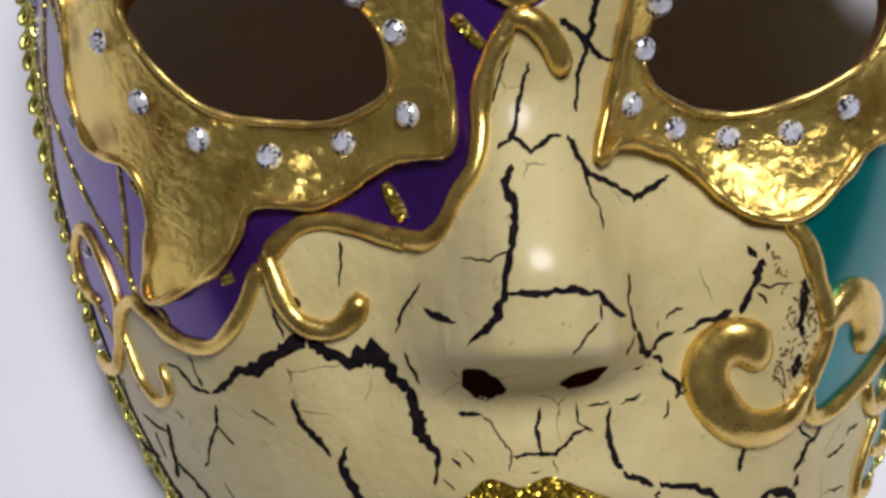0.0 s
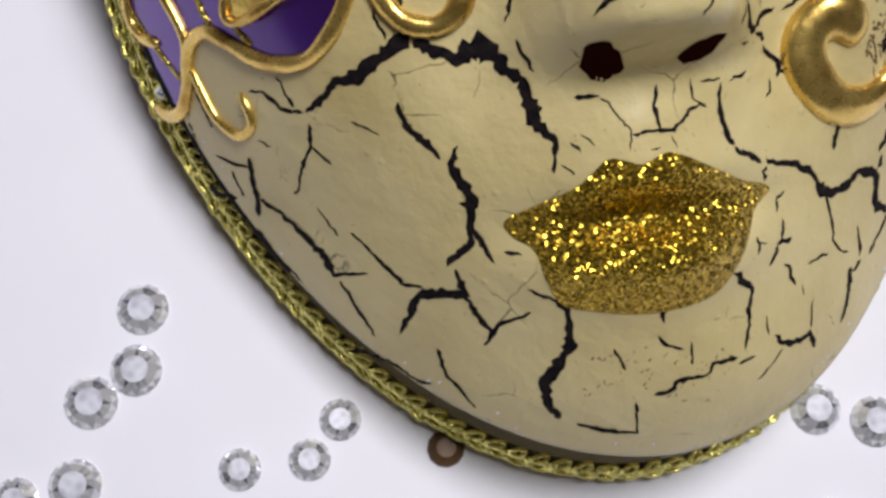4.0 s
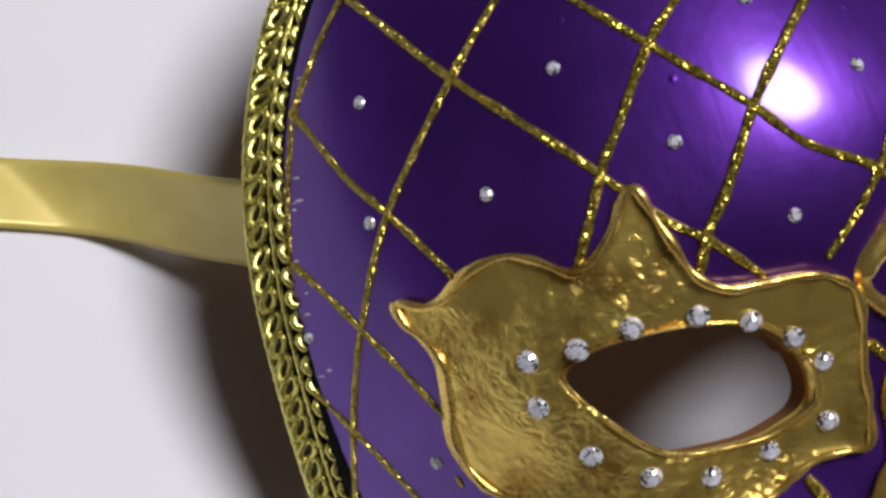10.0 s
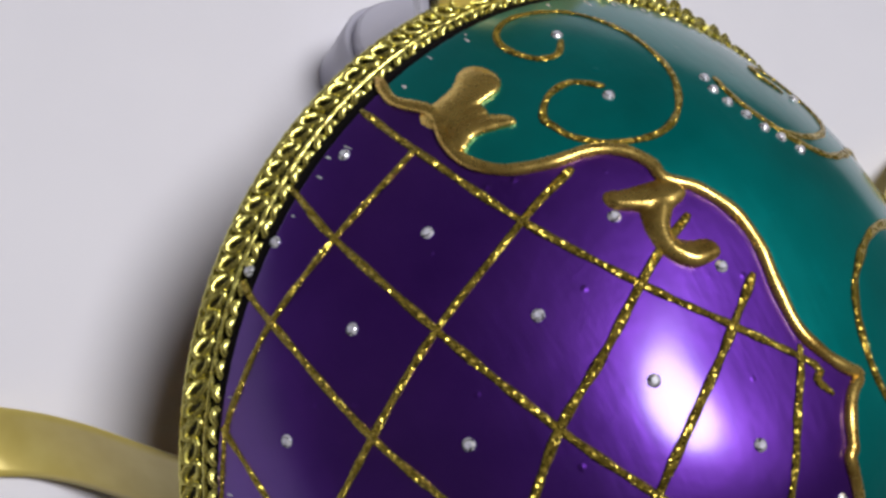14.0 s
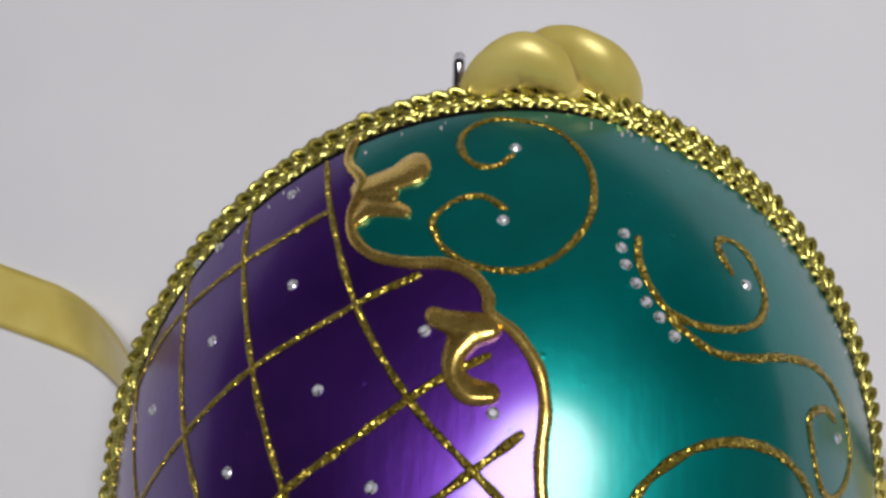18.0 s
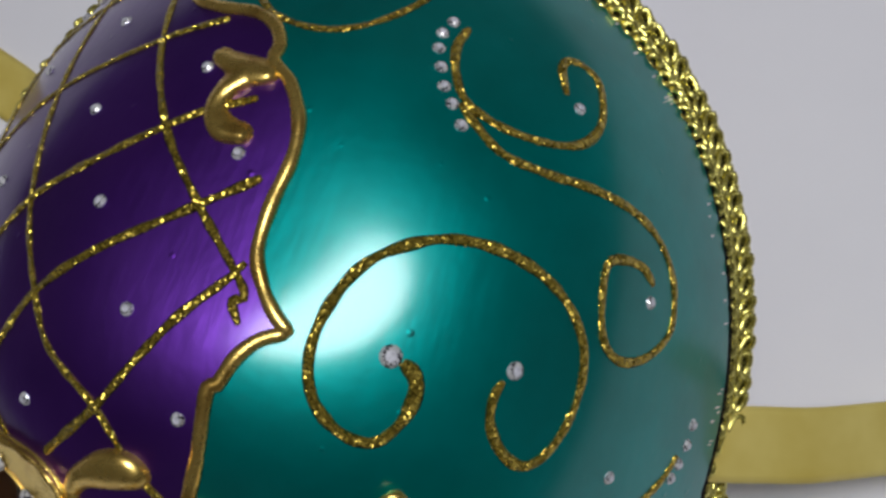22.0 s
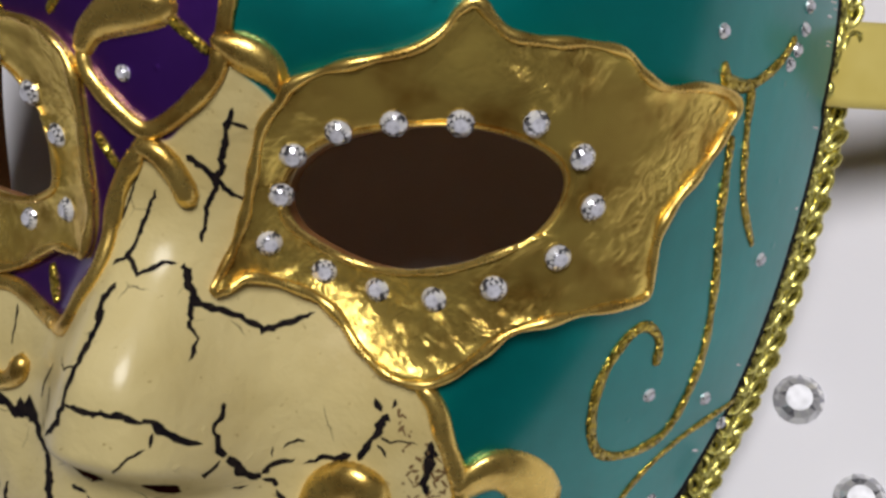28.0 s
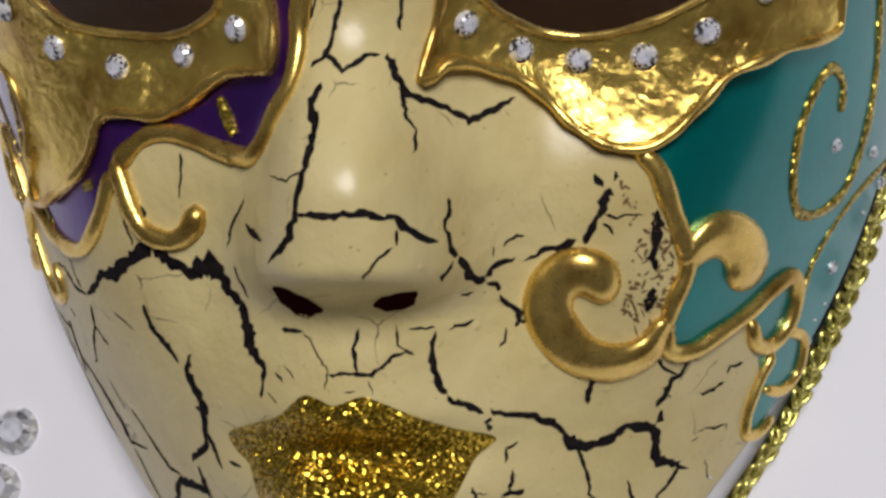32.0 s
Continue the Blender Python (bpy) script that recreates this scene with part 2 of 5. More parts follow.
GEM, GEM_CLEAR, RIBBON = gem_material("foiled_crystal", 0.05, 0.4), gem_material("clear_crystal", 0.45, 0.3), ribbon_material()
GEM_AMBER = gold_material("amber_crystal", (0.12, 0.06, 0.015), 0.4, 0, (0.04, 0.02, 0.006), 0.2)
GEM_DEEP = gem_material("crystal_dim_facets", 0.16, 0.45, 0.75)
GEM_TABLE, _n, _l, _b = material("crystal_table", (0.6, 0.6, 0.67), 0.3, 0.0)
# grey and pale blotches paint reflections into the stone's top facet
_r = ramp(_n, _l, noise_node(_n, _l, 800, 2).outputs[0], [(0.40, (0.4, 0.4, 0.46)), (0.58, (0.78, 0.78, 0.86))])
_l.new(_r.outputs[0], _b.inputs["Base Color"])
LINER = wall_material("brown_inner_paper", (0.28, 0.11, 0.02))
NOSTRIL_SHADE = material("nostril_shade", (0.024, 0.005, 0.004), 0.9)[0]
NOSTRIL_SHADE.node_tree.nodes["Principled BSDF"].inputs["Specular IOR Level"].default_value = 0.0
RUST = material("brown_pitting", (0.16, 0.09, 0.03), 0.8)[0]
CHROME = material("chrome_strip", (0.55, 0.55, 0.6), 0.12, 1.0)[0]
CLEAR, _n, _l, _b = material("frosted_clear_plastic", (0.74, 0.73, 0.86), 0.3)
_b.inputs["Transmission Weight"].default_value = 0.25

# ---- shape of the mask, in millimetres: x across, y from chin to forehead, z up from the table ----
def gauss(x, y, cx, cy, sx, sy):
    return np.exp(-0.5 * (((x - cx) / sx) ** 2 + ((y - cy) / sy) ** 2))


def smooth(a, b, t):
    t = np.clip((t - a) / (b - a), 0, 1)
    return t * t * (3 - 2 * t)


def middle(y):
    return 5 + 3 * np.clip((30 - y) / 85, 0, 1)


def rim(x, y):
    """0 at the crown of the egg-shaped outline, 1 on it."""
    v = (y - 90) / np.where(y > 90, 100.5, 145.0)
    return np.sqrt(((x - middle(y)) / 86.5) ** 2 + v * v)


def rim_base(y):
    """Height of the rim: low all round, higher under the chin."""
    return 1.4 + 17 * np.clip((5 - y) / 60, 0, 1.1) ** 1.4


def height(x, y):
    x, y = np.asarray(x, float), np.asarray(y, float)
    v = (y - 90) / 145.0
    v = 0.5 * (v - np.sqrt(v * v + 0.014))
    h = 76.2 + 20.3 * v + 5.2 * v * v - 47.8 * v ** 3
    base = rim_base(y)
    z = base + (h + 1.4 - base) * np.clip(1 - rim(x, y) ** 2.43, 1e-3, 1) ** 0.83
    # eye sockets and the hollow beside the nose
    z = z - 8.5 * gauss(x, y, 25, 55, 13, 14) - 7.0 * gauss(x, y, -23, 56, 11, 14)
    z = z - 5.0 * gauss(x, y, 21, 24, 7, 9) - 2.5 * gauss(x, y, -20, 24, 6, 8)
    # nose: a ridge that rises and widens to the tip, cut off steeply below it
    a = 13.0 * smooth(62, 33, y) ** 1.2 * smooth(18.5, 26, y)
    w = 6.0 + 3.6 * smooth(60, 30, y)
    z = z + a * np.exp(-0.5 * np.abs((x - 1) / w) ** 3.0)
    z = z + 2.2 * gauss(x, y, -11, 26, 4.5, 4) + 2.2 * gauss(x, y, 12, 26, 4.5, 4)
    z = z + 4.8 * gauss(x, y, -56, 72, 9.5, 17)
    # lips, chin and cheeks, which are not quite even
    z = z + 6.5 * gauss(x, y, 0, -5, 15, 8.5) + 2.0 * gauss(x, y, -2, 10, 9, 5)
    z = z + 5.0 * gauss(x, y, 6, -27, 24, 11)
    z = z - 4.0 * gauss(x, y, 33, 2, 18, 16) + 2.6 * gauss(x, y, -42, 14, 15, 15)
    # the parting of the lips, between the upper and the lower one
    z = z - 4.2 * gauss(x, y, 0, -0.6, 11, 2.7) + 1.2 * gauss(x, y, 0, 5, 12, 2.4) + 1.6 * gauss(x, y, 0, -6.5, 11, 3.6)
    # forehead, fuller on the teal side
    z = z + 4.6 * gauss(x, y, 58, 142, 22, 28) - 2.8 * gauss(x, y, -28, 156, 19, 17) - 2.2 * gauss(x, y, 2, 124, 14, 14)
    # flatter towards both lower edges, fuller at the middle of the brow
    g = -4.2 * gauss(x, y, -72, 32, 13, 16) + 2.7 * gauss(x, y, -16, 106, 20, 18) - 3.6 * gauss(x, y, 24, 54, 11, 14)
    g = g - 5.0 * gauss(x, y, 72, 16, 12, 14) - 2.0 * gauss(x, y, -48, 4, 14, 14) + 1.6 * gauss(x, y, 0, 10, 12, 10)
    g = g + 1.8 * gauss(x, y, 6, 104, 14, 14) - 1.4 * gauss(x, y, 24, 128, 14, 14)
    z = z + g * np.clip(1 - rim(x, y) ** 8, 0, 1)
    return z


def normal(x, y, e=0.4):
    dx = (height(x + e, y) - height(x - e, y)) / (2 * e)
    dy = (height(x, y + e) - height(x, y - e)) / (2 * e)
    n = np.array([-dx, -dy, 1.0])
    return n / np.linalg.norm(n)


# ---- building helpers ----
def mesh_of(name, verts, faces, mat, smoothed=True):
    """A mesh from millimetre vertices."""
    me = bpy.data.meshes.new(name)
    me.from_pydata([tuple(float(c) * MM for c in v) for v in verts], [], faces)
    me.materials.append(mat)
    if smoothed:
        me.polygons.foreach_set("use_smooth", [True] * len(me.polygons))
    me.update()
    return me


def part(name, me, parent, label="", m=None):
    ob = new(name, me)
    ob.parent = parent
    if m is not None:
        ob.matrix_basis = m
    return tagged(ob, label)


def spline(points, step=0.8, closed=False):
    """A smooth curve through the control points, of any width, at even steps."""
    p = np.array(points, float)
    n = len(p)
    if closed:
        p = np.vstack([p[-1], p, p[0], p[1]])
    else:
        p = np.vstack([2 * p[0] - p[1], p, 2 * p[-1] - p[-2]])
    out = []
    for i in range(1, len(p) - 2):
        a, b, c, d = p[i - 1 : i + 3]
        k = max(2, int(np.linalg.norm((c - b)[:2]) / step))
        t = (np.arange(k) / k)[:, None]
        out.append(0.5 * (2 * b + (c - a) * t + (2 * a - 5 * b + 4 * c - d) * t**2 + (3 * b - a - 3 * c + d) * t**3))
    if not closed:
        out.append(p[-2][None])
    return np.vstack(out)


def lifted(x, y, up):
    """The place up millimetres above the mask's surface."""
    p = np.array([x, y, height(x, y)], float)
    return p + normal(x, y) * up


def cord(points, radius, flat=0.75, sides=8, taper=0.5, sink=0.25, bases=None, closed=False, uneven=0.09):
    """Vertices and faces of a rounded relief line that lies on the surface. Points may carry their own radius as a third number."""
    pts = [(*q, radius) if len(q) == 2 else q for q in points]
    c = spline(pts, max(0.6, radius * 0.7), closed)
    n = len(c)
    place = [np.array(bases(x, y)) if bases else np.array([x, y, float(height(x, y))]) for x, y, _ in c]
    verts, faces = [], []
    for i in range(n):
        a, b = (place[i - 1], place[(i + 1) % n]) if closed else (place[max(i - 1, 0)], place[min(i + 1, n - 1)])
        t = b - a
        t = t / (np.linalg.norm(t) + 1e-9)
        up = normal(c[i][0], c[i][1])
        side = np.cross(t, up)
        side = side / (np.linalg.norm(side) + 1e-9)
        up = np.cross(side, t)
        r = c[i][2] * (1 + uneven * (math.sin(0.31 * c[i][0] + 0.9 * c[i][1]) + math.sin(1.1 * c[i][0] - 0.43 * c[i][1] + 2)))
        if not closed:
            e = min(i, n - 1 - i) * max(0.6, radius * 0.7) / max(radius, 0.1)
            r *= min(1.0, taper + (1 - taper) * min(1.0, e)) if e < 1 else 1.0
        for k in range(sides):
            g = 2 * math.pi * k / sides
            verts.append(place[i] + side * math.cos(g) * r + up * (math.sin(g) * r * flat + r * flat * (0.5 - sink)))
    rings = n if closed else n - 1
    for i in range(rings):
        for k in range(sides):
            j = (i + 1) % n
            faces.append((i * sides + k, i * sides + (k + 1) % sides, j * sides + (k + 1) % sides, j * sides + k))
    if not closed:
        faces.append(tuple(range(sides))[::-1])
        faces.append(tuple((n - 1) * sides + k for k in range(sides)))
    return verts, [f[::-1] for f in faces]


def inside(px, py, loop):
    """Which of the points lie inside the closed loop."""
    res = np.zeros(px.shape, bool)
    for (x0, y0), (x1, y1) in zip(loop, np.roll(loop, -1, 0)):
        hit = ((y0 > py) != (y1 > py)) & (px < (x1 - x0) * (py - y0) / (y1 - y0 + 1e-12) + x0)
        res ^= hit
    return res


def away(px, py, loop, closed=True):
    """Distance of points to a polyline."""
    d = np.full(px.shape, 1e9)
    q = np.roll(loop, -1, 0) if closed else loop[1:]
    for (x0, y0), (x1, y1) in zip(loop if closed else loop[:-1], q):
        vx, vy = x1 - x0, y1 - y0
        t = np.clip(((px - x0) * vx + (py - y0) * vy) / (vx * vx + vy * vy + 1e-9), 0, 1)
        d = np.minimum(d, np.hypot(px - x0 - t * vx, py - y0 - t * vy))
    return d


def signed(px, py, loop):
    return np.where(inside(px, py, loop), 1, -1) * away(px, py, loop)


# ---- outlines and lines on the mask, in millimetres ----
CREAM_EDGE = [(-70, 23.9), (-67.6, 21.8), (-64.8, 22.2), (-63, 25.8), (-62.4, 28.9), (-61.1, 32.2), (-58.5, 33.3), (-55.3, 31.1), (-51.5, 28.1), (-47.7, 26.5), (-43.9, 26.5), (-40.7, 29), (-38.4, 32.3), (-36.9, 35.6), (-34.7, 39.1), (-32, 41.8), (-28.9, 43.4), (-24.6, 43.3), (-19.8, 41.7), (-15.3, 40), (-17.7, 41.2), (-13.2, 40), (-10.6, 41.8), (-8.7, 45.4)]
CREAM_EDGE += [(-6.4, 48.9), (-5.4, 53.3), (-5.3, 57.7), (-4.3, 61.9), (-2.6, 64.9), (0.3, 68.6), (2.9, 69.5), (6.3, 74.1), (10.1, 79.9), (13.2, 78.8), (16.7, 75.9), (15.1, 71.9), (13.4, 65.7), (12.6, 59.2), (10, 49.7), (13.1, 52.1), (17.1, 51.9), (21.5, 50.5), (25, 48.4), (29.1, 44.2), (34, 41.4), (38.4, 41), (40.7, 38.6), (42.5, 34)]
CREAM_EDGE += [(44.4, 29.4), (45.4, 25.2), (43.6, 20.1), (42.5, 16), (43.3, 12.7), (46.8, 12.3), (50.8, 14.5), (55.4, 17.3), (57.4, 12.1), (58.8, 5.9), (57.1, 1.1), (56.9, -3.7)]
TEAL_EDGE = [(-26, 178.7), (-26.9, 174.3), (-23.4, 171), (-24.8, 166), (-24, 162), (-19.9, 159.5), (-13.2, 159), (-6.4, 159.4), (-1.3, 158), (1.5, 155), (1.8, 152.4), (6.3, 149.7), (10.3, 144.4), (11.6, 138.3), (11, 131.4), (11.4, 124.2), (13.9, 119.6), (17.1, 116), (20.5, 113.5), (16.3, 111.9), (13.6, 108.6), (11.9, 104.1), (10.7, 103.3), (10.9, 97.1)]
TEAL_EDGE += [(11, 92), (10.4, 86.5), (9.9, 82.3), (10.3, 80.5)]
LEFT_HOLE = [(-54.4, 74.6), (-52.1, 77.4), (-48.7, 78.5), (-42.8, 78.8), (-36.1, 78.4), (-29, 76.8), (-23.5, 73.9), (-19, 69.1), (-16.7, 63.8), (-17.1, 60.1), (-19.6, 58.2), (-24.7, 56.6), (-32.1, 57), (-38.7, 58.1), (-43.3, 60.2), (-47.7, 64.1), (-51.6, 69)]
LEFT_PLATE = [(-69.1, 90.1), (-66.9, 89), (-64.6, 89.7), (-61.8, 93.2), (-58.1, 94.7), (-54.8, 93.2), (-51.5, 90.3), (-48.7, 91), (-45.4, 94.7), (-43.6, 98.6), (-41.7, 100.7), (-40.4, 96.8), (-38.5, 91), (-36.1, 85.8), (-32.2, 83), (-27.2, 82.5), (-21.1, 82.2), (-16.5, 80.9), (-12.4, 77.6), (-10.8, 72.4), (-10, 64.6), (-9.1, 59.6), (-8.9, 55), (-9.8, 51.3)]
LEFT_PLATE += [(-13, 51.2), (-16.3, 51.1), (-19.8, 49.7), (-23.8, 47.1), (-28.7, 45.7), (-34.3, 46.3), (-37.4, 45.2), (-38.9, 41.6), (-41.8, 38), (-45.6, 35.8), (-49.7, 34.1), (-52.5, 33.2), (-54.5, 33.8), (-54.6, 36.5), (-53.3, 41.2), (-52.6, 46), (-53.3, 50), (-55, 52.7), (-57.9, 54.6), (-61.1, 55.9), (-63.7, 58.8), (-65.6, 63.9), (-66.2, 68), (-66.1, 74.2)]
LEFT_PLATE += [(-66.2, 79.7), (-67.4, 83.7), (-68.9, 86.7)]
RIGHT_HOLE = [(16.9, 64.6), (18, 67.8), (20.8, 71), (24.9, 73.5), (30.8, 75.5), (36.7, 76.9), (42.3, 77.5), (48, 77), (52, 75.5), (54, 72.9), (53.5, 68.6), (50.9, 64.3), (46, 60.8), (40, 57.9), (32.6, 56.2), (25.8, 56.6), (20.5, 58.6), (17.7, 60.9)]
RIGHT_PLATE = [(9.9, 50), (11.7, 56.8), (12.9, 61.8), (14.3, 68.8), (15.6, 73.5), (17.9, 76.7), (19.3, 79), (23.6, 81.5), (28.5, 83.4), (33.9, 85.6), (37.1, 88.2), (39, 91.4), (40.9, 92.8), (43.1, 91.1), (45.7, 89.5), (50.4, 89.7), (55, 90.4), (59.1, 90.2), (61.9, 87.9), (64.6, 86.9), (68.7, 88.1), (72.1, 88.2), (73.9, 86.7), (73, 83.2)]
RIGHT_PLATE += [(70.6, 77.1), (68.3, 72.6), (66.7, 68.3), (66.3, 63.4), (66.5, 58.8), (64.7, 57), (59.8, 55.3), (54.4, 53.1), (49.5, 50.6), (46.1, 46.8), (42.7, 43.3), (39, 41.3), (34.2, 41.6), (29.3, 44.4), (25.3, 48.5), (21.8, 50.7), (17.4, 52), (13.4, 52.2), (11.4, 50)]
LIP_EDGE = [(-19.3, 0.8), (-15.4, 2.7), (-10.2, 4.9), (-6.4, 8.1), (-3.9, 7.8), (-1.8, 7.1), (1.6, 8.3), (3.8, 7.8), (8.2, 5.7), (13.6, 3.2), (19.1, 1.3), (16.4, -1.4), (14.5, -5), (12.3, -8.8), (9, -12.5), (3.5, -14), (-2.6, -14.1), (-8.6, -13.1), (-12.4, -11.9), (-14.5, -8.1), (-15.8, -3.6), (-18.3, -1.6)]
LEFT_EYE_GEMS = [(-57.1, 78.3), (-56.8, 71), (-51.3, 61.9), (-43.4, 55.9), (-33.7, 52.8), (-23.2, 54.1), (-14.4, 57), (-15.8, 67.5), (-20.8, 72.7), (-28, 77.1), (-35.7, 79.9), (-44.9, 80.4), (-51.8, 78.8)]
RIGHT_EYE_GEMS = [(15, 57.6), (22.1, 54.6), (30.2, 53.3), (38.8, 53.6), (46.4, 56.9), (53.3, 62.6), (56.4, 70), (54.4, 76.3), (48.8, 79.5), (40.2, 77.9), (32, 76.6), (24.7, 74.4), (18.6, 70.4), (16.6, 64.7)]
SMALL_GEMS = [(-38.5, 167.2), (-54.1, 155.1), (-35.3, 152.7), (-28, 137.7), (-51.3, 140.2), (-44.4, 121.1), (-65.1, 123.5), (-56.7, 104.5), (-9.5, 149), (2.8, 137.4), (11, 128.1), (-17.3, 124.9), (-5.4, 111.2), (-34.7, 106.1), (-21.3, 91.5), (-59.2, 151), (-77.9, 86.3), (-69, 103.8), (-67.5, 62.4), (-68.6, 41.7), (-68.6, 25.7), (7.1, 97.3), (-3.9, 77), (70.3, 96.7)]
SMALL_GEMS += [(81.6, 104.6), (81.5, 100.9), (80.9, 97.5), (80.2, 95), (6.2, 178.9), (3.9, 167), (50.2, 155.5), (69.6, 126.3), (35.4, 113.6, 1.6), (53, 114.2, 1.3), (26.3, 165.1), (25.6, 162.9), (26.2, 160.3), (27.9, 157.4), (29.6, 154.5), (31.9, 152.1), (34.5, 149.1), (81.3, 64.9), (68.6, 42.2), (76.8, 41.4), (80, 36.6), (71.2, 22.9)]
TABLE_GEMS = [(-78.1, -12.4, 4.7), (-80.2, -23.4, 4.7), (-88.5, -28.1, 4.8), (-92.3, -42.3, 4.7), (-63.6, -43.4, 3.8), (-51.2, -43.3, 3.8), (-45, -37, 3.8), (41.5, -46.6, 4.7), (52.1, -50.3, 4.7), (-102.6, -43.4, 4), (40.5, -67.4, 4.7), (93.5, 40.6, 4.7), (106.9, 24.7, 4.7), (106.2, 9.4, 4.7), (-128.6, 58.4, 4.2)]
AMBER_GEM = (-26.9, -44.6)
SCROLLS = []
SCROLLS.append(('lower_scroll', 1.25, [(-70, 23.9), (-67.6, 21.8), (-64.8, 22.2), (-63, 25.8), (-62.4, 28.9), (-61.1, 32.2), (-58.5, 33.3), (-55.3, 31.1), (-51.5, 28.1), (-47.7, 26.5), (-43.9, 26.5), (-40.7, 29), (-38.4, 32.3), (-36.9, 35.6), (-35.4, 38.1, 1.8)]))
SCROLLS.append(('lower_scroll', 1.05, [(-62.4, 28.9), (-62.1, 32.8), (-63.1, 36.3), (-65, 40.9), (-67.3, 44.8), (-69.7, 45.7), (-71.5, 43.1), (-71.8, 38.7), (-70.1, 35.2), (-67.2, 33.4)]))
SCROLLS.append(('lower_scroll', 0.95, [(-61.9, 28.4), (-60.6, 24.7), (-58.7, 20), (-55.6, 17), (-53.4, 18), (-53.2, 20.2), (-54.4, 23.3)]))
SCROLLS.append(('lower_scroll', 1.6, [(-35.1, 39.6, 2.2), (-33.8, 36), (-32.2, 31.9), (-29.9, 29.3), (-26.1, 28.5), (-23.4, 30.1), (-21.6, 33.2, 2.1)]))
SCROLLS.append(('lower_scroll', 1.35, [(-35, 38.8, 2), (-32, 41.8), (-28.9, 43.4), (-24.6, 43.3), (-19.8, 41.7), (-15.3, 40), (-17.7, 41.2), (-13.2, 40), (-10.6, 41.8), (-8.7, 45.4), (-6.4, 48.9), (-5.4, 53.3), (-5.3, 57.7), (-4.3, 61.9), (-2.6, 64.9), (-1.1, 66.9)]))
SCROLLS.append(('bridge_scroll', 1.8, [(-2.1, 67.5), (0.5, 67.9), (3, 66.2), (4.8, 63.4), (5.5, 61, 2.1)]))
SCROLLS.append(('bridge_scroll', 1.35, [(9.6, 82.9), (9.2, 79), (5.5, 74.3), (0.6, 70.3), (-2.5, 71.1), (-7.1, 74.3), (-9.8, 77), (-10.3, 79.8)]))
SCROLLS.append(('bridge_scroll', 1.2, [(0.2, 70.2), (-1.5, 67.2), (-3.8, 63.4), (-4.8, 58.9), (-4.8, 55.6)]))
SCROLLS.append(('forehead_scroll', 1.2, [(-26, 178.7), (-26.9, 174.3), (-23.4, 171), (-24.8, 166), (-24, 162), (-19.9, 159.5), (-13.2, 159), (-6.4, 159.4), (-1.3, 158), (1.5, 155), (1.8, 152.4), (6.3, 149.7), (10.3, 144.4), (11.6, 138.3), (11, 131.4), (11.4, 124.2), (13.9, 119.6), (17.1, 116), (20.5, 113.5)]))
SCROLLS.append(('forehead_scroll', 1.2, [(20.2, 113.8), (16.3, 111.9), (13.6, 108.6), (11.9, 104.1), (10.7, 103.3), (10.9, 97.1), (11, 92), (10.4, 86.5), (9.9, 82.3), (9.6, 82.9)]))
SCROLLS.append(('cheek_scroll', 1.5, [(37.8, 41.4), (40.7, 38.6), (42.5, 34), (44.4, 29.4), (45.4, 25.2), (43.6, 20.1), (42.5, 16)]))
SCROLLS.append(('cheek_scroll', 1.4, [(42.6, 17.4), (43.3, 12.7), (46.8, 12.3), (50.8, 14.5), (55.4, 17.3), (59.9, 21), (63, 22.4), (64.2, 19.2), (63, 14.3), (60, 11.3), (57.4, 12.1), (56.1, 16)]))
SCROLLS.append(('cheek_scroll', 1.0, [(63.1, 13.3), (66.8, 11.3), (66.2, 5.6), (63.3, 3), (59.8, 3.8)]))
SCROLLS.append(('cheek_scroll', 1.0, [(60.9, 10.1), (58.8, 5.9), (57.1, 1.1), (56.9, -3.2), (59.2, -3.6), (62, -1.6)]))
LEAVES = []
LEAVES.append([[(-24.2, 169.7, 2.2), (-20.7, 171, 2.2), (-16.6, 172.7, 2.4), (-13.4, 174.4, 3.1), (-12.3, 174.8, 2.8)], [(-22, 169.3, 1.8), (-18.8, 169.7, 1.8), (-16.8, 169.7, 1.2)], [(-24.1, 165.2, 2), (-21.5, 167.5, 2.3), (-17.2, 167.5, 1.7), (-14, 167.1, 1.2)]])
LEAVES.append([[(-8.4, 151.4, 1.8), (-5, 150.6, 2.2), (-0.8, 150.2, 2.8), (2.4, 150.5, 2.2)], [(-1.8, 149.5, 2.9), (-4.1, 146.4, 2.4), (-4.3, 143.1, 2.2), (-1.7, 140.6, 2.5), (2.5, 140.4, 2)]])
LEAVES.append([[(-10.3, 79.6, 2), (-9.2, 81.8, 2.4), (-6.8, 83.6, 3), (-3.6, 85.4, 4), (-0.6, 86.3, 4), (1.8, 86.1, 2.6)]])
LEAVES.append([[(9.8, 82.8, 2), (12.4, 82.1, 2.9), (14.8, 81.3, 3), (16.6, 80, 2.2), (17.4, 78.4, 1.5)]])
LEAVES.append([[(45.7, 26.1, 2.3), (47.8, 28.3, 3), (50.7, 29.5, 3.9), (53.7, 28, 4.2), (55.1, 24.9, 4), (54.2, 23.2, 3.2)]])
LEAVES.append([[(42.6, 16.5, 2.1), (40.3, 12.8, 2.8), (35.8, 11.2, 3.3), (31.1, 12.3, 3.5), (27.9, 15.4, 3.9), (26.1, 19, 4), (26.9, 22.6, 4), (29.8, 24.7, 3.9), (32.7, 24, 3.9), (33.7, 22.3, 3)]])
GLITTER_LINES = []
GLITTER_LINES.append((0.75, [(-31.9, 173.9), (-29.4, 165.7), (-22.4, 151.5), (-11.8, 138.7), (-0.3, 128.5), (11.4, 118.3), (10.3, 116.3), (12.4, 113.2)]))
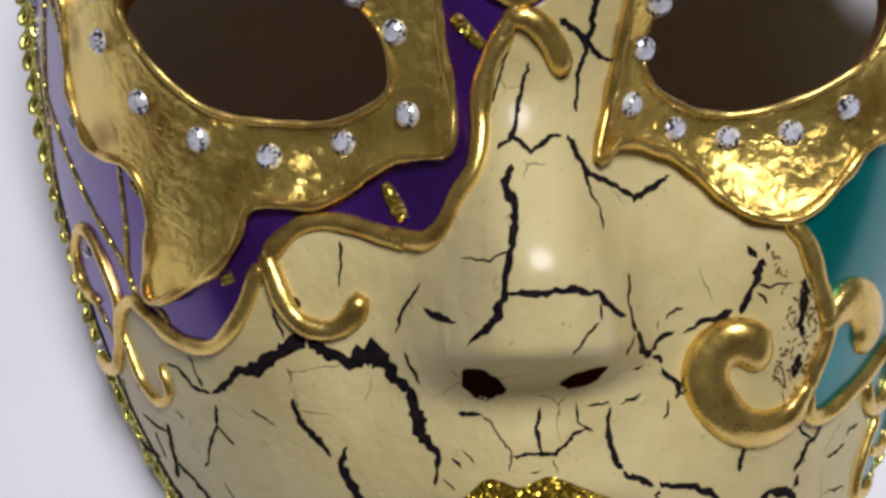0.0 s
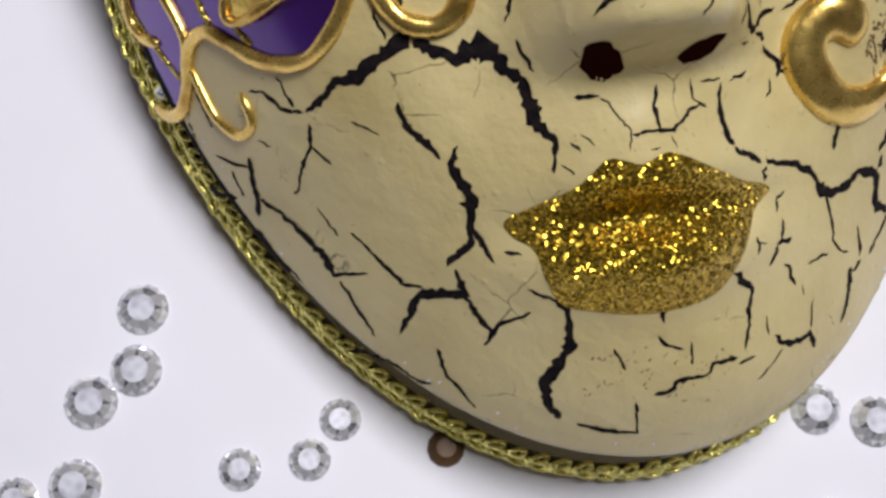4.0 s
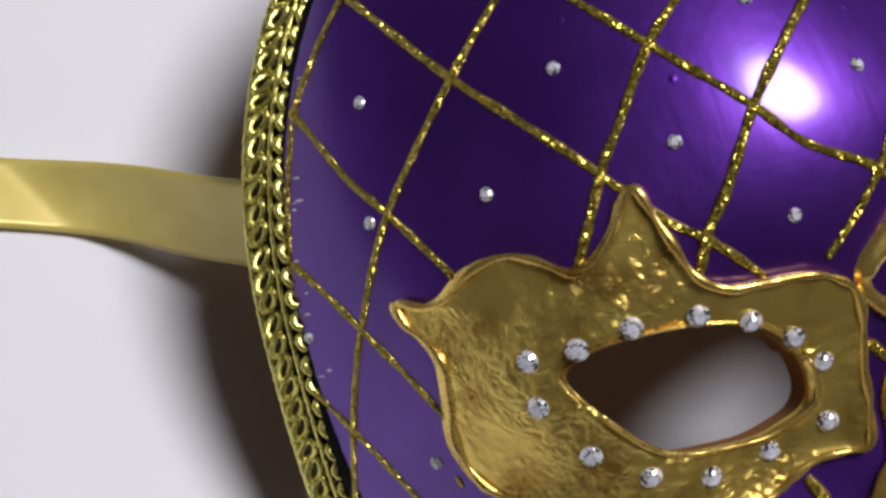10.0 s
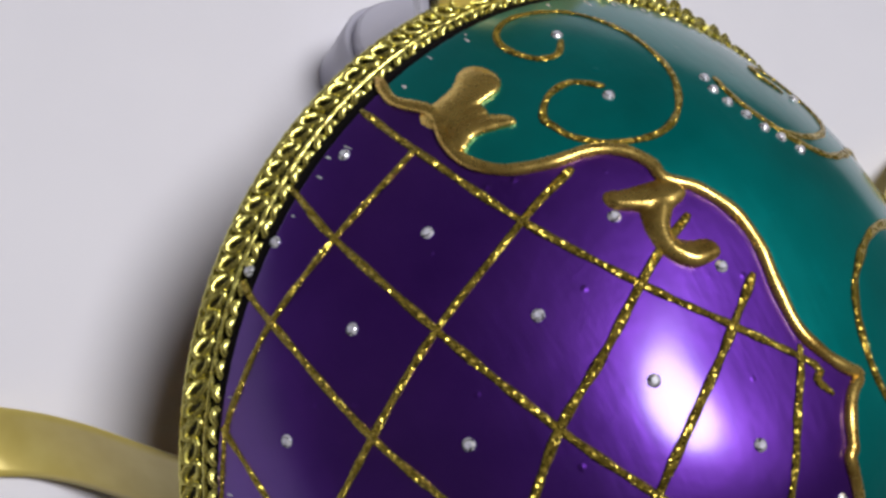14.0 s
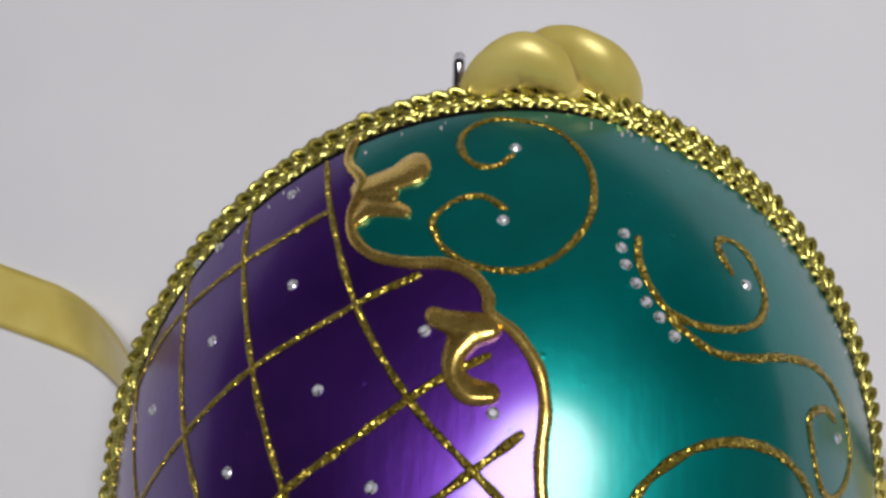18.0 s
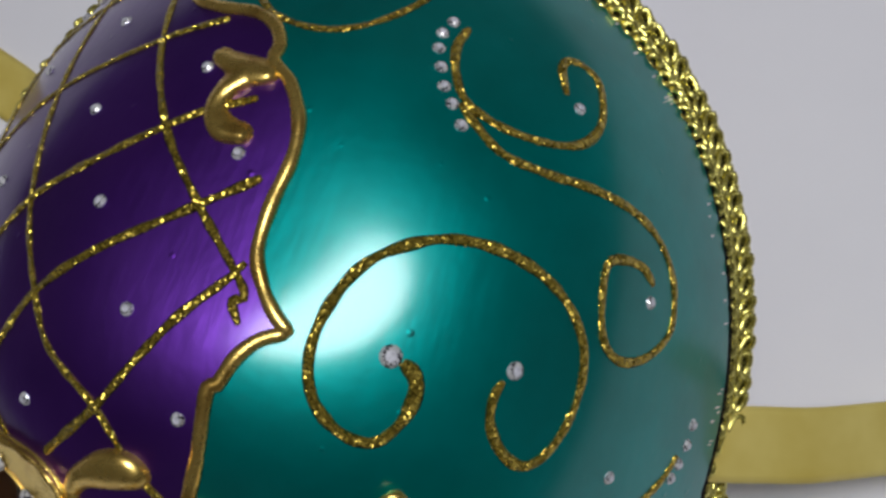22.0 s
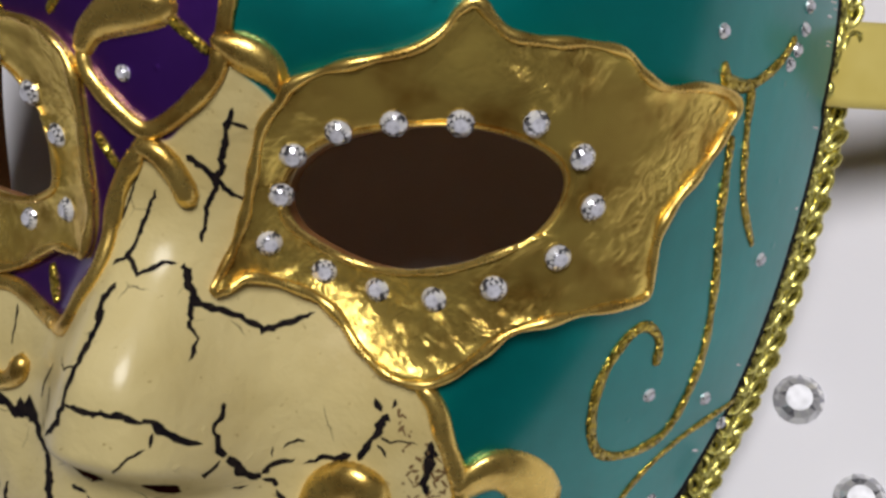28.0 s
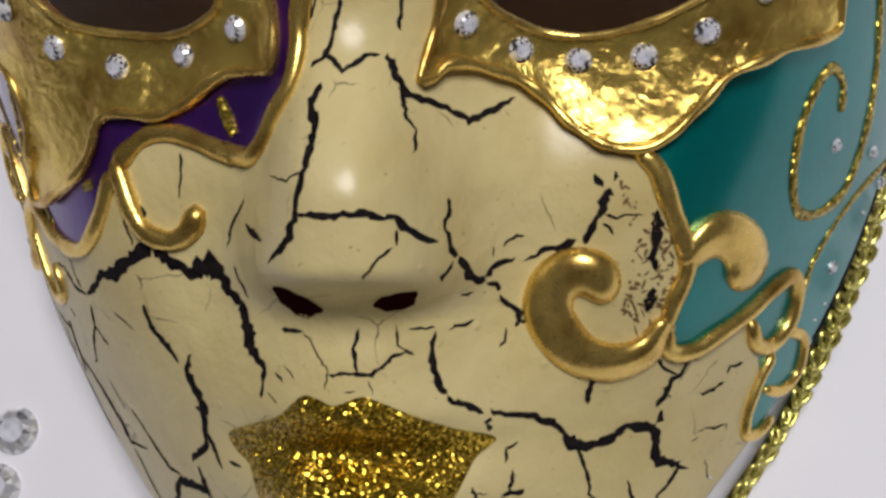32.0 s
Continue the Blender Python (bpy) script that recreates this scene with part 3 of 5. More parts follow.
GLITTER_LINES.append((0.75, [(-47.8, 163.2), (-47, 154.3), (-41.5, 138.3), (-32.8, 121.3), (-23.5, 108.6), (-17.6, 101.4), (-7, 95.2), (1.3, 86.3), (8.2, 81.3)]))
GLITTER_LINES.append((0.75, [(-60.8, 149.4), (-60.3, 142.7), (-55.2, 123.5), (-44.2, 103.7), (-41.9, 100.4), (-37.5, 94.3), (-33.5, 90.9), (-25.8, 83.2)]))
GLITTER_LINES.append((0.7, [(-71.9, 125.4), (-69.8, 112.4), (-67, 104.6), (-62.5, 92.5)]))
GLITTER_LINES.append((0.7, [(-77.8, 99.9), (-72.7, 86.6), (-66, 69.7)]))
GLITTER_LINES.append((0.7, [(-78.9, 77.7), (-75.3, 69.1), (-68.1, 53.1), (-58.8, 37.5)]))
GLITTER_LINES.append((0.7, [(-76.3, 50), (-72.4, 41.4), (-67.8, 32.7), (-64.2, 27.1)]))
GLITTER_LINES.append((0.75, [(-29, 166.1), (-47, 154.3), (-60.5, 142.2), (-68.9, 130.2), (-72.2, 123.6)]))
GLITTER_LINES.append((0.75, [(-10.7, 157.6, 1), (-22.4, 151.5), (-41.5, 138.3), (-55.2, 123.5), (-67, 104.6), (-72.7, 86.6), (-75.3, 69.1), (-75.8, 52.6), (-75.2, 45.7)]))
GLITTER_LINES.append((0.85, [(2.2, 146.3), (-8.1, 141), (-21.5, 131), (-32.8, 121.3), (-41.1, 109.1), (-44.2, 103.7), (-49.9, 90.5)]))
GLITTER_LINES.append((0.85, [(8, 134.7), (-2.9, 126.6), (-14.9, 117.6), (-23.9, 108.3), (-30.9, 96), (-33.5, 91.4), (-34.9, 85.9)]))
GLITTER_LINES.append((0.8, [(10.3, 122.1), (8, 118.6), (3.1, 112.4), (-1.6, 104.4), (-7, 95.2), (-16.5, 83.6)]))
GLITTER_LINES.append((0.7, [(-57.9, 54), (-58.2, 45.1), (-59, 38), (-57.6, 33.6)]))
GLITTER_LINES.append((0.7, [(-56, 51.2), (-53, 47.6)]))
GLITTER_LINES.append((0.8, [(-54, 43.3), (-54.9, 40.9)]))
GLITTER_LINES.append((1.2, [(-18.2, 48.1), (-15.7, 43)]))
GLITTER_LINES.append((0.9, [(-8.5, 68.5), (-4.8, 64.4)]))
GLITTER_LINES.append((0.8, [(-53.8, 32.6), (-51.7, 30)]))
GLITTER_LINES.append((1.0, [(-41.8, 35.7), (-40, 36.4)]))
GLITTER_LINES.append((0.75, [(5.9, 177.9), (2.5, 175.7), (-1.7, 175.8), (-4.4, 178.3), (-3.9, 181.1), (0.6, 183.4), (7.5, 183.7), (14.9, 181.8), (20, 177.1), (21.1, 171.4), (19, 166.2), (13.1, 161.3), (6.4, 159.2), (-1.5, 159.7), (-6.9, 162), (-8.6, 164.4), (-9, 166.4), (-5.3, 169.5), (0, 170.6), (4.7, 168.6)]))
GLITTER_LINES.append((0.85, [(29, 164.6), (28.7, 161), (30.6, 156.7), (33.8, 152.9), (39.9, 150.2), (47.1, 149.1), (52.2, 149.8), (54.2, 153.2), (52.6, 158.6), (49.8, 161.9), (46.1, 163.2), (45.2, 161.6), (47.6, 157.3)]))
GLITTER_LINES.append((0.85, [(33, 152.4), (41.1, 146.5), (48.5, 144.5), (56.6, 143.2), (63.5, 140.5), (68.7, 136), (72.4, 129.5), (73.9, 121.9), (71.6, 117.5), (67.9, 116.5), (64.7, 119.1), (62.8, 124.5), (61.7, 131.6), (63.6, 132.9), (66.9, 132), (69.4, 129.2)]))
GLITTER_LINES.append((0.95, [(37.2, 113.1), (39.5, 111.3, 1.5), (40.2, 108.4, 1.4), (39.1, 103.8), (35.9, 100.2), (30.8, 101), (26.1, 105.1), (23.9, 111.4), (24.4, 118.4), (27.2, 125.1), (31.7, 129.2), (38.2, 132), (45.4, 132), (52.4, 129.5), (58.1, 124.8), (61.8, 118.2), (62.7, 110.1), (61, 102.6), (57.9, 99.1), (54.5, 100.6), (51.6, 105.2), (51, 109.6), (51.8, 112.4)]))
GLITTER_LINES.append((0.9, [(71.1, 92.6), (72, 90, 1.4), (75.3, 90.5), (78.7, 94.9), (80.3, 99.1)]))
GLITTER_LINES.append((0.8, [(75.3, 90.1, 1.1), (75.9, 82.4), (77, 74.1), (79.6, 67)]))
GLITTER_LINES.append((0.95, [(73.8, 82.7), (74.2, 71.1), (75.2, 60.7), (75.3, 49.8), (73.7, 41.1), (71.3, 35.2), (66.9, 32), (63, 32.2), (61.4, 36.6), (61.7, 43.8), (63.9, 50.2), (66.5, 53.2), (68.7, 51.4), (68.9, 47.3)]))
GLITTER_LINES.append((0.7, [(81.6, 40.6), (73.8, 34), (67.7, 25.6), (65.5, 19)]))
GLITTER_LINES.append((0.55, [(-65.6, 59.8), (-65.3, 58.8), (-65, 57.7)]))
GLITTER_LINES.append((0.6, [(-54.4, 44), (-54.7, 42.8), (-55, 41.5)]))
GLITTER_LINES.append((0.6, [(-72.3, 123.4), (-75.6, 112), (-77.8, 100)]))
CRACKS = []
CRACKS.append([(1, 62.4, 0.37), (-0.2, 58.1, 0.44), (-0.8, 55.2, 0.44), (-1.6, 53, 0.73), (-3.5, 51.2, 0.44)])
CRACKS.append([(-1.6, 53, 0.58), (0.7, 50.7, 0.51), (3.3, 52.7, 0.37), (5.1, 52.9, 0.37)])
CRACKS.append([(-1.9, 49.2, 0.43), (-2.9, 46.3, 1), (-2, 44, 0.84), (-2.6, 39.7, 0.55), (-3.8, 34.9, 0.55), (-4.2, 32.2, 0.69), (-4.9, 29.8, 0.83), (-7, 28, 0.7), (-8.5, 26.5, 0.43)])
CRACKS.append([(-3.9, 32.9, 0.55), (-0.2, 32.7, 0.62), (4, 33.1, 0.69), (7.8, 32.4, 0.42)])
CRACKS.append([(7.7, 28.9, 0.35), (6.1, 27.6, 0.28), (4.2, 24.9, 0.21)])
CRACKS.append([(5.9, 53.1, 0.59), (6.9, 50.5, 0.74), (8.6, 47.9, 0.67), (12.9, 46.5, 0.69), (15.7, 44.8, 0.77), (18.7, 46.4, 0.7), (21.7, 48.2, 0.4)])
CRACKS.append([(-13.6, 31.2, 0.45), (-11.9, 30.1, 0.88), (-9.6, 29.4, 0.29)])
CRACKS.append([(-13.8, 34.6, 0.22), (-16.1, 31.3, 0.38), (-17.4, 27.8, 0.23)])
CRACKS.append([(-8.8, 37.6, 0.14), (-5.9, 37, 0.21), (-3.3, 38, 0.21)])
CRACKS.append([(5.1, 67.7, 0.62), (7.2, 66.5, 0.69), (9, 64.9, 0.77), (10.7, 63.3, 0.62), (12.7, 63.1, 0.39)])
CRACKS.append([(11.2, 74.9, 0.45), (10.2, 71.9, 0.53), (10.1, 69.6, 0.61), (9, 64.9, 0.69), (7.9, 61.6, 0.54), (7.5, 58.4, 0.47), (7.4, 56.1, 0.31)])
CRACKS.append([(10.4, 73, 0.3), (13.1, 72.5, 0.38)])
CRACKS.append([(-45, 19.2, 0.34), (-42.5, 20.8, 0.84), (-40.5, 22.9, 1.49), (-37.5, 23, 1.8), (-34.8, 24.7, 1.77), (-32.3, 26.7, 1.59), (-29.9, 27.4, 1.42)])
CRACKS.append([(-29.6, 27, 0.79), (-26.9, 25.3, 1.89), (-23.8, 24, 2.05), (-21, 25.1, 2.03), (-19.1, 24.3, 1.71), (-18, 22, 1.4), (-15.8, 20, 1.4), (-15.1, 16.9, 1.71), (-14.5, 13.8, 1.4), (-12.3, 11.5, 0.78), (-12.8, 7, 0.31)])
CRACKS.append([(-32.2, 19, 0.48), (-31.6, 15.7, 0.73), (-28.9, 12.9, 0.65), (-27.1, 10.4, 0.41)])
CRACKS.append([(-34.5, 31.9, 0.32), (-33.8, 29.5, 0.4), (-33.1, 27.5, 0.4)])
CRACKS.append([(-24.6, 40.8, 0.31), (-24.5, 37.3, 0.31), (-24.9, 34.3, 0.16)])
CRACKS.append([(-32.3, 34.1, 0.55), (-30.5, 31.7, 0.47)])
CRACKS.append([(-38.7, 17.1, 0.25), (-35, 14.7, 0.16)])
CRACKS.append([(-24.6, 12.1, 0.31), (-25.8, 9.8, 0.78), (-24.9, 7, 1.09), (-23.5, 4.9, 1.25), (-23.6, 0.9, 1.42), (-23.8, -2.4, 0.96), (-26.8, -4.6, 0.65), (-27.1, -5.5, 0.41)])
CRACKS.append([(-23.3, 0.1, 0.95), (-22.3, -2.4, 0.63), (-20.9, -5.3, 0.32)])
CRACKS.append([(-31.6, -9.9, 1.19), (-28.1, -9.7, 1.17), (-24.9, -9.8, 0.98), (-26.1, -5.9, 0.41)])
CRACKS.append([(-31.5, -9.8, 1.02), (-32.4, -12.8, 0.86), (-34.4, -16.8, 0.35)])
CRACKS.append([(-24.9, -10.2, 0.66), (-23.1, -13.8, 0.58), (-21.2, -16.4, 0.41)])
CRACKS.append([(-22.6, -18.4, 0.34), (-20.7, -15, 0.66), (-16.3, -12.9, 0.4)])
CRACKS.append([(-29.1, -19.1, 0.43), (-27.8, -24, 0.53), (-25.4, -27.3, 0.35), (-23.8, -29.8, 0.18)])
CRACKS.append([(-16.9, -9.4, 0.24), (-13.1, -11.3, 0.39), (-11.6, -12.7, 0.79), (-11, -18.5, 1.13), (-12.7, -21.4, 1.14), (-14.4, -24.8, 1.34), (-13.7, -28.8, 1.19), (-12.1, -31.3, 0.51)])
CRACKS.append([(-19.6, -3.6, 0.47), (-17.3, -4.2, 0.31)])
CRACKS.append([(-9.7, -32.2, 0.34), (-4.8, -33.9, 0.6), (-0.7, -34.7, 0.34), (-1.7, -28.7, 0.33)])
CRACKS.append([(-9.5, 16.9, 0.52), (-6.3, 16.7, 0.37)])
CRACKS.append([(-6.3, 16.5, 0.22), (-4.3, 13.9, 0.22), (-2.7, 11.6, 0.3), (-3.1, 9, 0.22)])
CRACKS.append([(1.4, 17.4, 0.37), (0.8, 15, 0.44), (1.3, 11.3, 0.37)])
CRACKS.append([(-2.7, 11.2, 0.22), (-0.5, 11.4, 0.44), (3.2, 11.2, 0.45), (6.2, 13.7, 0.45), (8.5, 14.2, 0.3)])
CRACKS.append([(-5.3, -19.4, 0.32), (-3.4, -23, 0.24)])
CRACKS.append([(-1.6, 63.9, 0.31), (-3.9, 57.3, 0.32)])
CRACKS.append([(7.7, 49.2, 0.31), (8.5, 44.8, 0.47), (9.7, 43.4, 0.23), (9.5, 40.4, 0.23)])
CRACKS.append([(-54.6, 13.4, 0.53), (-54.2, 6.6, 0.9), (-54.4, 3.5, 0.37)])
CRACKS.append([(-53.9, 6.5, 0.54), (-50.9, 4.2, 0.54), (-47.3, 0.3, 0.71), (-44.6, -3.7, 0.72), (-43.4, -6.6, 0.63), (-38.2, -6.4, 0.35)])
CRACKS.append([(-60.3, 14.4, 0.27), (-57.2, 12.5, 0.36), (-54.8, 12, 0.35)])
CRACKS.append([(-57.9, 11.5, 0.27), (-56.4, 7, 0.37)])
CRACKS.append([(-55, 1.4, 0.37), (-52.3, -3.7, 0.37), (-48.6, -8.2, 0.28)])
CRACKS.append([(-42.6, -7.6, 0.36), (-40.1, -13.3, 0.37), (-38, -17.5, 0.28)])
CRACKS.append([(-40.3, 0.4, 0.17), (-37.1, -3.4, 0.43), (-33.3, -8.2, 0.53), (-30.6, -8.7, 0.35)])
CRACKS.append([(-44.7, 17.5, 0.58), (-44.8, 14, 0.58), (-46.6, 10.8, 0.42), (-47.7, 6.8, 0.26)])
CRACKS.append([(-44.8, 14, 0.33), (-42.1, 11.1, 0.25)])
CRACKS.append([(-40.7, -20.2, 0.38), (-36.5, -21.8, 0.47), (-32, -25.3, 0.47), (-30, -25.6, 0.28)])
CRACKS.append([(-53.1, 23.4, 0.34), (-50.8, 22.9, 0.42), (-48.2, 20.1, 0.5), (-45.3, 19.2, 0.49)])
CRACKS.append([(-62.5, 9.2, 0.95), (-61.1, 7.7, 0.76), (-57.6, 6.9, 0.46)])
CRACKS.append([(-48.7, 24.9, 0.25), (-46.6, 20.1, 0.5)])
CRACKS.append([(-64.1, 20.2, 0.28), (-63.3, 15.3, 0.19)])
CRACKS.append([(-61.9, 24.8, 0.27), (-60, 18.7, 0.27)])
CRACKS.append([(-52.7, 16.1, 0.26), (-50.7, 14.7, 0.26)])
CRACKS.append([(-44.9, 4.7, 0.17), (-42.2, -0.1, 0.26)])
CRACKS.append([(-10.5, 11, 0.37), (-9.3, 9.6, 0.37)])
CRACKS.append([(-9.2, 12.1, 0.15), (-7.5, 10.2, 0.15)])
CRACKS.append([(-11.9, 8.1, 0.15), (-10.3, 6.5, 0.23)])
CRACKS.append([(-0.5, 8.9, 0.22), (1.1, 9.1, 0.22)])
CRACKS.append([(2.7, 10.5, 0.15), (3.3, 8.5, 0.15)])
CRACKS.append([(7.8, 17.3, 0.23), (11.2, 17.3, 0.3)])
CRACKS.append([(-16.3, 25.4, 0.3), (-14.3, 20.9, 0.37)])
CRACKS.append([(6.3, 17.8, 0.27), (6.4, 15.1, 0.27), (8.7, 13.6, 0.27)])
CRACKS.append([(12.8, 7.9, 0.47), (13.6, 6.9, 0.47), (14.6, 6.6, 0.55), (15.9, 6, 0.63), (17.5, 5, 0.48)])
CRACKS.append([(18.5, 5.7, 0.4), (19, 4.9, 0.64), (21.1, 4.5, 0.72), (23.3, 4.1, 0.81), (24.4, 4.1, 0.65), (24.9, 3.3, 0.73), (27, 2.8, 0.82), (28.2, 1.6, 0.74), (28.6, 0.5, 0.99), (29.8, -0.7, 1.33), (31.7, -1.4, 1.25), (34, -1, 1.18), (35.9, -0, 1.09), (37.4, 1.2, 1.18), (39, 0.8, 1.19), (40.6, 0.7, 1.11), (42, 0.9, 1.2)])
CRACKS.append([(18.5, 4.4, 0.4), (17.8, 3.7, 0.48), (18.3, 3, 0.56), (18, 2.3, 0.32)])
CRACKS.append([(42, 1.2, 0.68), (42.5, 2.3, 0.85), (42.7, 3.2, 0.42)])
CRACKS.append([(41.9, 3.7, 0.68), (42.6, 4.9, 0.68), (43.3, 5.8, 0.76), (43.8, 7, 0.84), (44.3, 8.1, 0.67), (45.3, 8.6, 0.59), (46, 9.7, 0.5), (46.3, 10.6, 0.34), (48.1, 10.9, 0.25)])
CRACKS.append([(41.8, 11.5, 0.58), (42.4, 10.3, 0.5), (43.7, 9.3, 0.42), (45.1, 8.6, 0.5)])
CRACKS.append([(43.6, 5.6, 0.42), (44, 4.9, 0.25)])
CRACKS.append([(41.6, 0.7, 1.02), (41.9, -1.4, 1.2), (42, -3.6, 1.3), (42.7, -5.2, 1.22), (44.1, -5.5, 0.88), (45.6, -6.2, 0.8), (46, -6.8, 0.53), (47.5, -7.1, 0.27)])
CRACKS.append([(45.6, -6.6, 0.53), (44.9, -8.3, 0.53), (43.5, -9.8, 0.53), (42.4, -11.3, 0.53), (41.2, -12.7, 0.53)])
CRACKS.append([(37.8, -7.3, 0.17), (38.2, -9.2, 0.35), (38.8, -11.2, 0.53), (38.5, -12.6, 0.44)])
CRACKS.append([(30.5, -1.3, 0.42), (31, -3.2, 0.42), (31.4, -4.5, 0.34), (32, -6.4, 0.34), (32.1, -8.7, 0.34), (33.1, -9.7, 0.43), (34, -10.7, 0.34), (35.9, -11.2, 0.26)])
CRACKS.append([(26.5, -11.4, 0.34), (28.2, -11.1, 0.42), (29.7, -10.6, 0.43), (31.1, -10.5, 0.17)])
CRACKS.append([(20.4, -0.4, 0.41), (20.5, -1.8, 0.49), (20.3, -2.6, 0.33)])
CRACKS.append([(20.4, -0.4, 0.41), (21.5, -0.2, 0.33), (22.2, 0.3, 0.16)])
CRACKS.append([(21.3, -3.5, 0.25), (21.4, -5.2, 0.41), (20.9, -6.5, 0.49)])
CRACKS.append([(19.8, -7.1, 0.41), (21.1, -6.9, 0.58), (22.2, -7, 0.58), (23, -6.7, 0.33)])
CRACKS.append([(20.1, -7.3, 0.49), (19.4, -8.8, 0.5), (18.5, -10.3, 0.41)])
CRACKS.append([(16, -5.3, 0.32), (16.4, -6.5, 0.41), (16.1, -8, 0.33)])
CRACKS.append([(16.4, -6.3, 0.24), (18.2, -6.5, 0.16)])
CRACKS.append([(48.6, 5.2, 0.43), (49.7, 5.1, 0.52), (51.3, 5.8, 0.44), (52.6, 6.5, 0.35)])
CRACKS.append([(49.6, -0.5, 0.18), (51.3, -1.2, 0.36), (52.5, -0.8, 0.36), (53.4, -0.7, 0.18), (53.3, -1.9, 0.18)])
CRACKS.append([(47.6, -2.7, 0.18), (48.8, -2.1, 0.18)])
CRACKS.append([(50.2, -6.2, 0.18), (50.5, -8.4, 0.27), (51, -9.8, 0.18)])
CRACKS.append([(32.8, 9.1, 0.97), (32.1, 7.6, 0.73), (31.7, 5.8, 0.65), (31.8, 5.1, 0.25)])
# shadow below the cheek curl, drawn in black like a crack
CRACKS.append([(29.1, 9.9, 0.64), (31.1, 9.6, 0.81), (32.6, 9.4, 0.81)])
CRACKS.append([(52.8, 7.7, 0.26), (53.4, 8.9, 0.52), (54.4, 8.8, 0.35), (55.6, 9.3, 0.18)])
CRACKS.append([(13.5, 34.8, 0.22), (13.6, 33.1, 0.37), (13.2, 31.9, 0.3), (13.2, 30.6, 0.3), (13.7, 29.4, 0.37), (14, 27.9, 0.6), (14.3, 26.9, 0.37)])
CRACKS.append([(14.8, 27.1, 0.75), (15.4, 25.9, 0.76), (15.9, 24.2, 0.84), (16.9, 23.6, 1.08), (17.8, 23.4, 0.78)])
CRACKS.append([(17.8, 23.9, 0.62), (18.5, 25.1, 0.62), (19.8, 25.8, 0.47), (21.7, 26.5, 0.31)])
CRACKS.append([(22.8, 25.9, 0.31), (24.6, 26.7, 0.55), (25.8, 27.6, 0.55), (27.4, 27.6, 0.62), (29, 28.6, 1.08), (30, 29, 0.93)])
CRACKS.append([(31.1, 28.3, 0.7), (31.5, 29.3, 0.77), (32.4, 31.3, 0.77), (33.4, 32.7, 0.77), (33.8, 34.5, 1), (34.5, 36, 1.07)])
CRACKS.append([(32.3, 37.9, 0.61), (32.9, 36.8, 0.76), (33.6, 36.1, 0.46)])
CRACKS.append([(35.2, 38.3, 0.76), (35, 36.9, 0.61)])
CRACKS.append([(17.8, 23.1, 0.47), (19.1, 22.8, 0.55), (19.7, 22, 0.55)])
CRACKS.append([(19.6, 21.4, 0.47), (20.2, 20.4, 0.71), (21.3, 19.6, 0.63), (22.2, 18.9, 0.63), (22.1, 17.6, 0.63), (21.7, 16.7, 0.4)])
CRACKS.append([(22.1, 17.5, 0.56), (23.7, 17.6, 0.48)])
CRACKS.append([(20.4, 16.8, 0.24), (20.4, 14.8, 0.32), (19.5, 14, 0.24)])
CRACKS.append([(20.1, 27.9, 0.16), (20.8, 28.9, 0.31), (21.9, 29.5, 0.31), (23, 29.5, 0.16)])
CRACKS.append([(18.8, 28.2, 0.15), (18.9, 26.5, 0.23)])
CRACKS.append([(14.6, 21.6, 0.15), (15.4, 21.7, 0.31), (16.3, 22, 0.23)])
CRACKS.append([(12.8, 16.8, 0.23), (13.7, 17.4, 0.39), (15.1, 17.4, 0.39), (16.2, 18.1, 0.24)])
CRACKS.append([(14.1, 26.6, 0.3), (13.5, 25.3, 0.37), (12.7, 23.9, 0.3)])
CRACKS.append([(40.9, 33.1, 0.62), (41.1, 31.1, 1.32), (40.8, 28.7, 1.17), (40.5, 26.3, 0.78), (40.9, 24.6, 0.39)])
CRACKS.append([(40.7, 22.2, 0.63), (40.4, 20, 1.11), (39.7, 18.6, 0.8)])
CRACKS.append([(33.8, 32.4, 0.23), (35.4, 31.9, 0.31), (37, 32.4, 0.31), (39.1, 32.3, 0.23)])
CRACKS.append([(33.5, 31.3, 0.23), (34.5, 30.7, 0.38), (35, 29.6, 0.39)])
CRACKS.append([(11.3, 16.8, 0.54), (10.9, 15.2, 0.54), (10.9, 13.6, 0.7), (11.1, 11.6, 0.7), (11.5, 10.1, 0.71), (12, 8.9, 0.63), (12.8, 8.1, 0.55)])
CRACKS.append([(11.5, -9.8, 0.23), (12.8, -10.2, 0.55), (13, -11.3, 0.71), (14.6, -12.2, 0.72), (15.3, -13, 0.64), (15.2, -14.7, 0.48), (14.9, -15.9, 0.57), (15.1, -18.1, 0.49), (14.9, -19.8, 0.49), (14.7, -22.4, 0.33)])
CRACKS.append([(21.4, -10.4, 0.41), (22.6, -11, 0.66), (22.9, -12.6, 0.58), (23.9, -14.3, 0.33)])
CRACKS.append([(20, -21.1, 0.33), (21.2, -22.6, 0.84), (22.9, -23.2, 0.94), (25.1, -23.2, 0.77), (27.1, -22.5, 0.78), (27.8, -23.6, 0.78), (28.6, -25.2, 0.53)])
CRACKS.append([(27.9, -16.9, 0.17), (27.4, -19, 0.26), (27.4, -21.7, 0.26)])
CRACKS.append([(21.8, -23.7, 0.34), (20.4, -25.2, 0.25), (18.7, -27, 0.25), (17.5, -28, 0.25)])
CRACKS.append([(18.2, -17.7, 0.16), (18.9, -20.9, 0.25)])
CRACKS.append([(36.6, -13.8, 0.71), (36.3, -15.5, 0.89), (36.2, -17.7, 0.89), (35.8, -19.9, 0.72), (35, -21.6, 0.45), (34.5, -22.7, 0.27)])
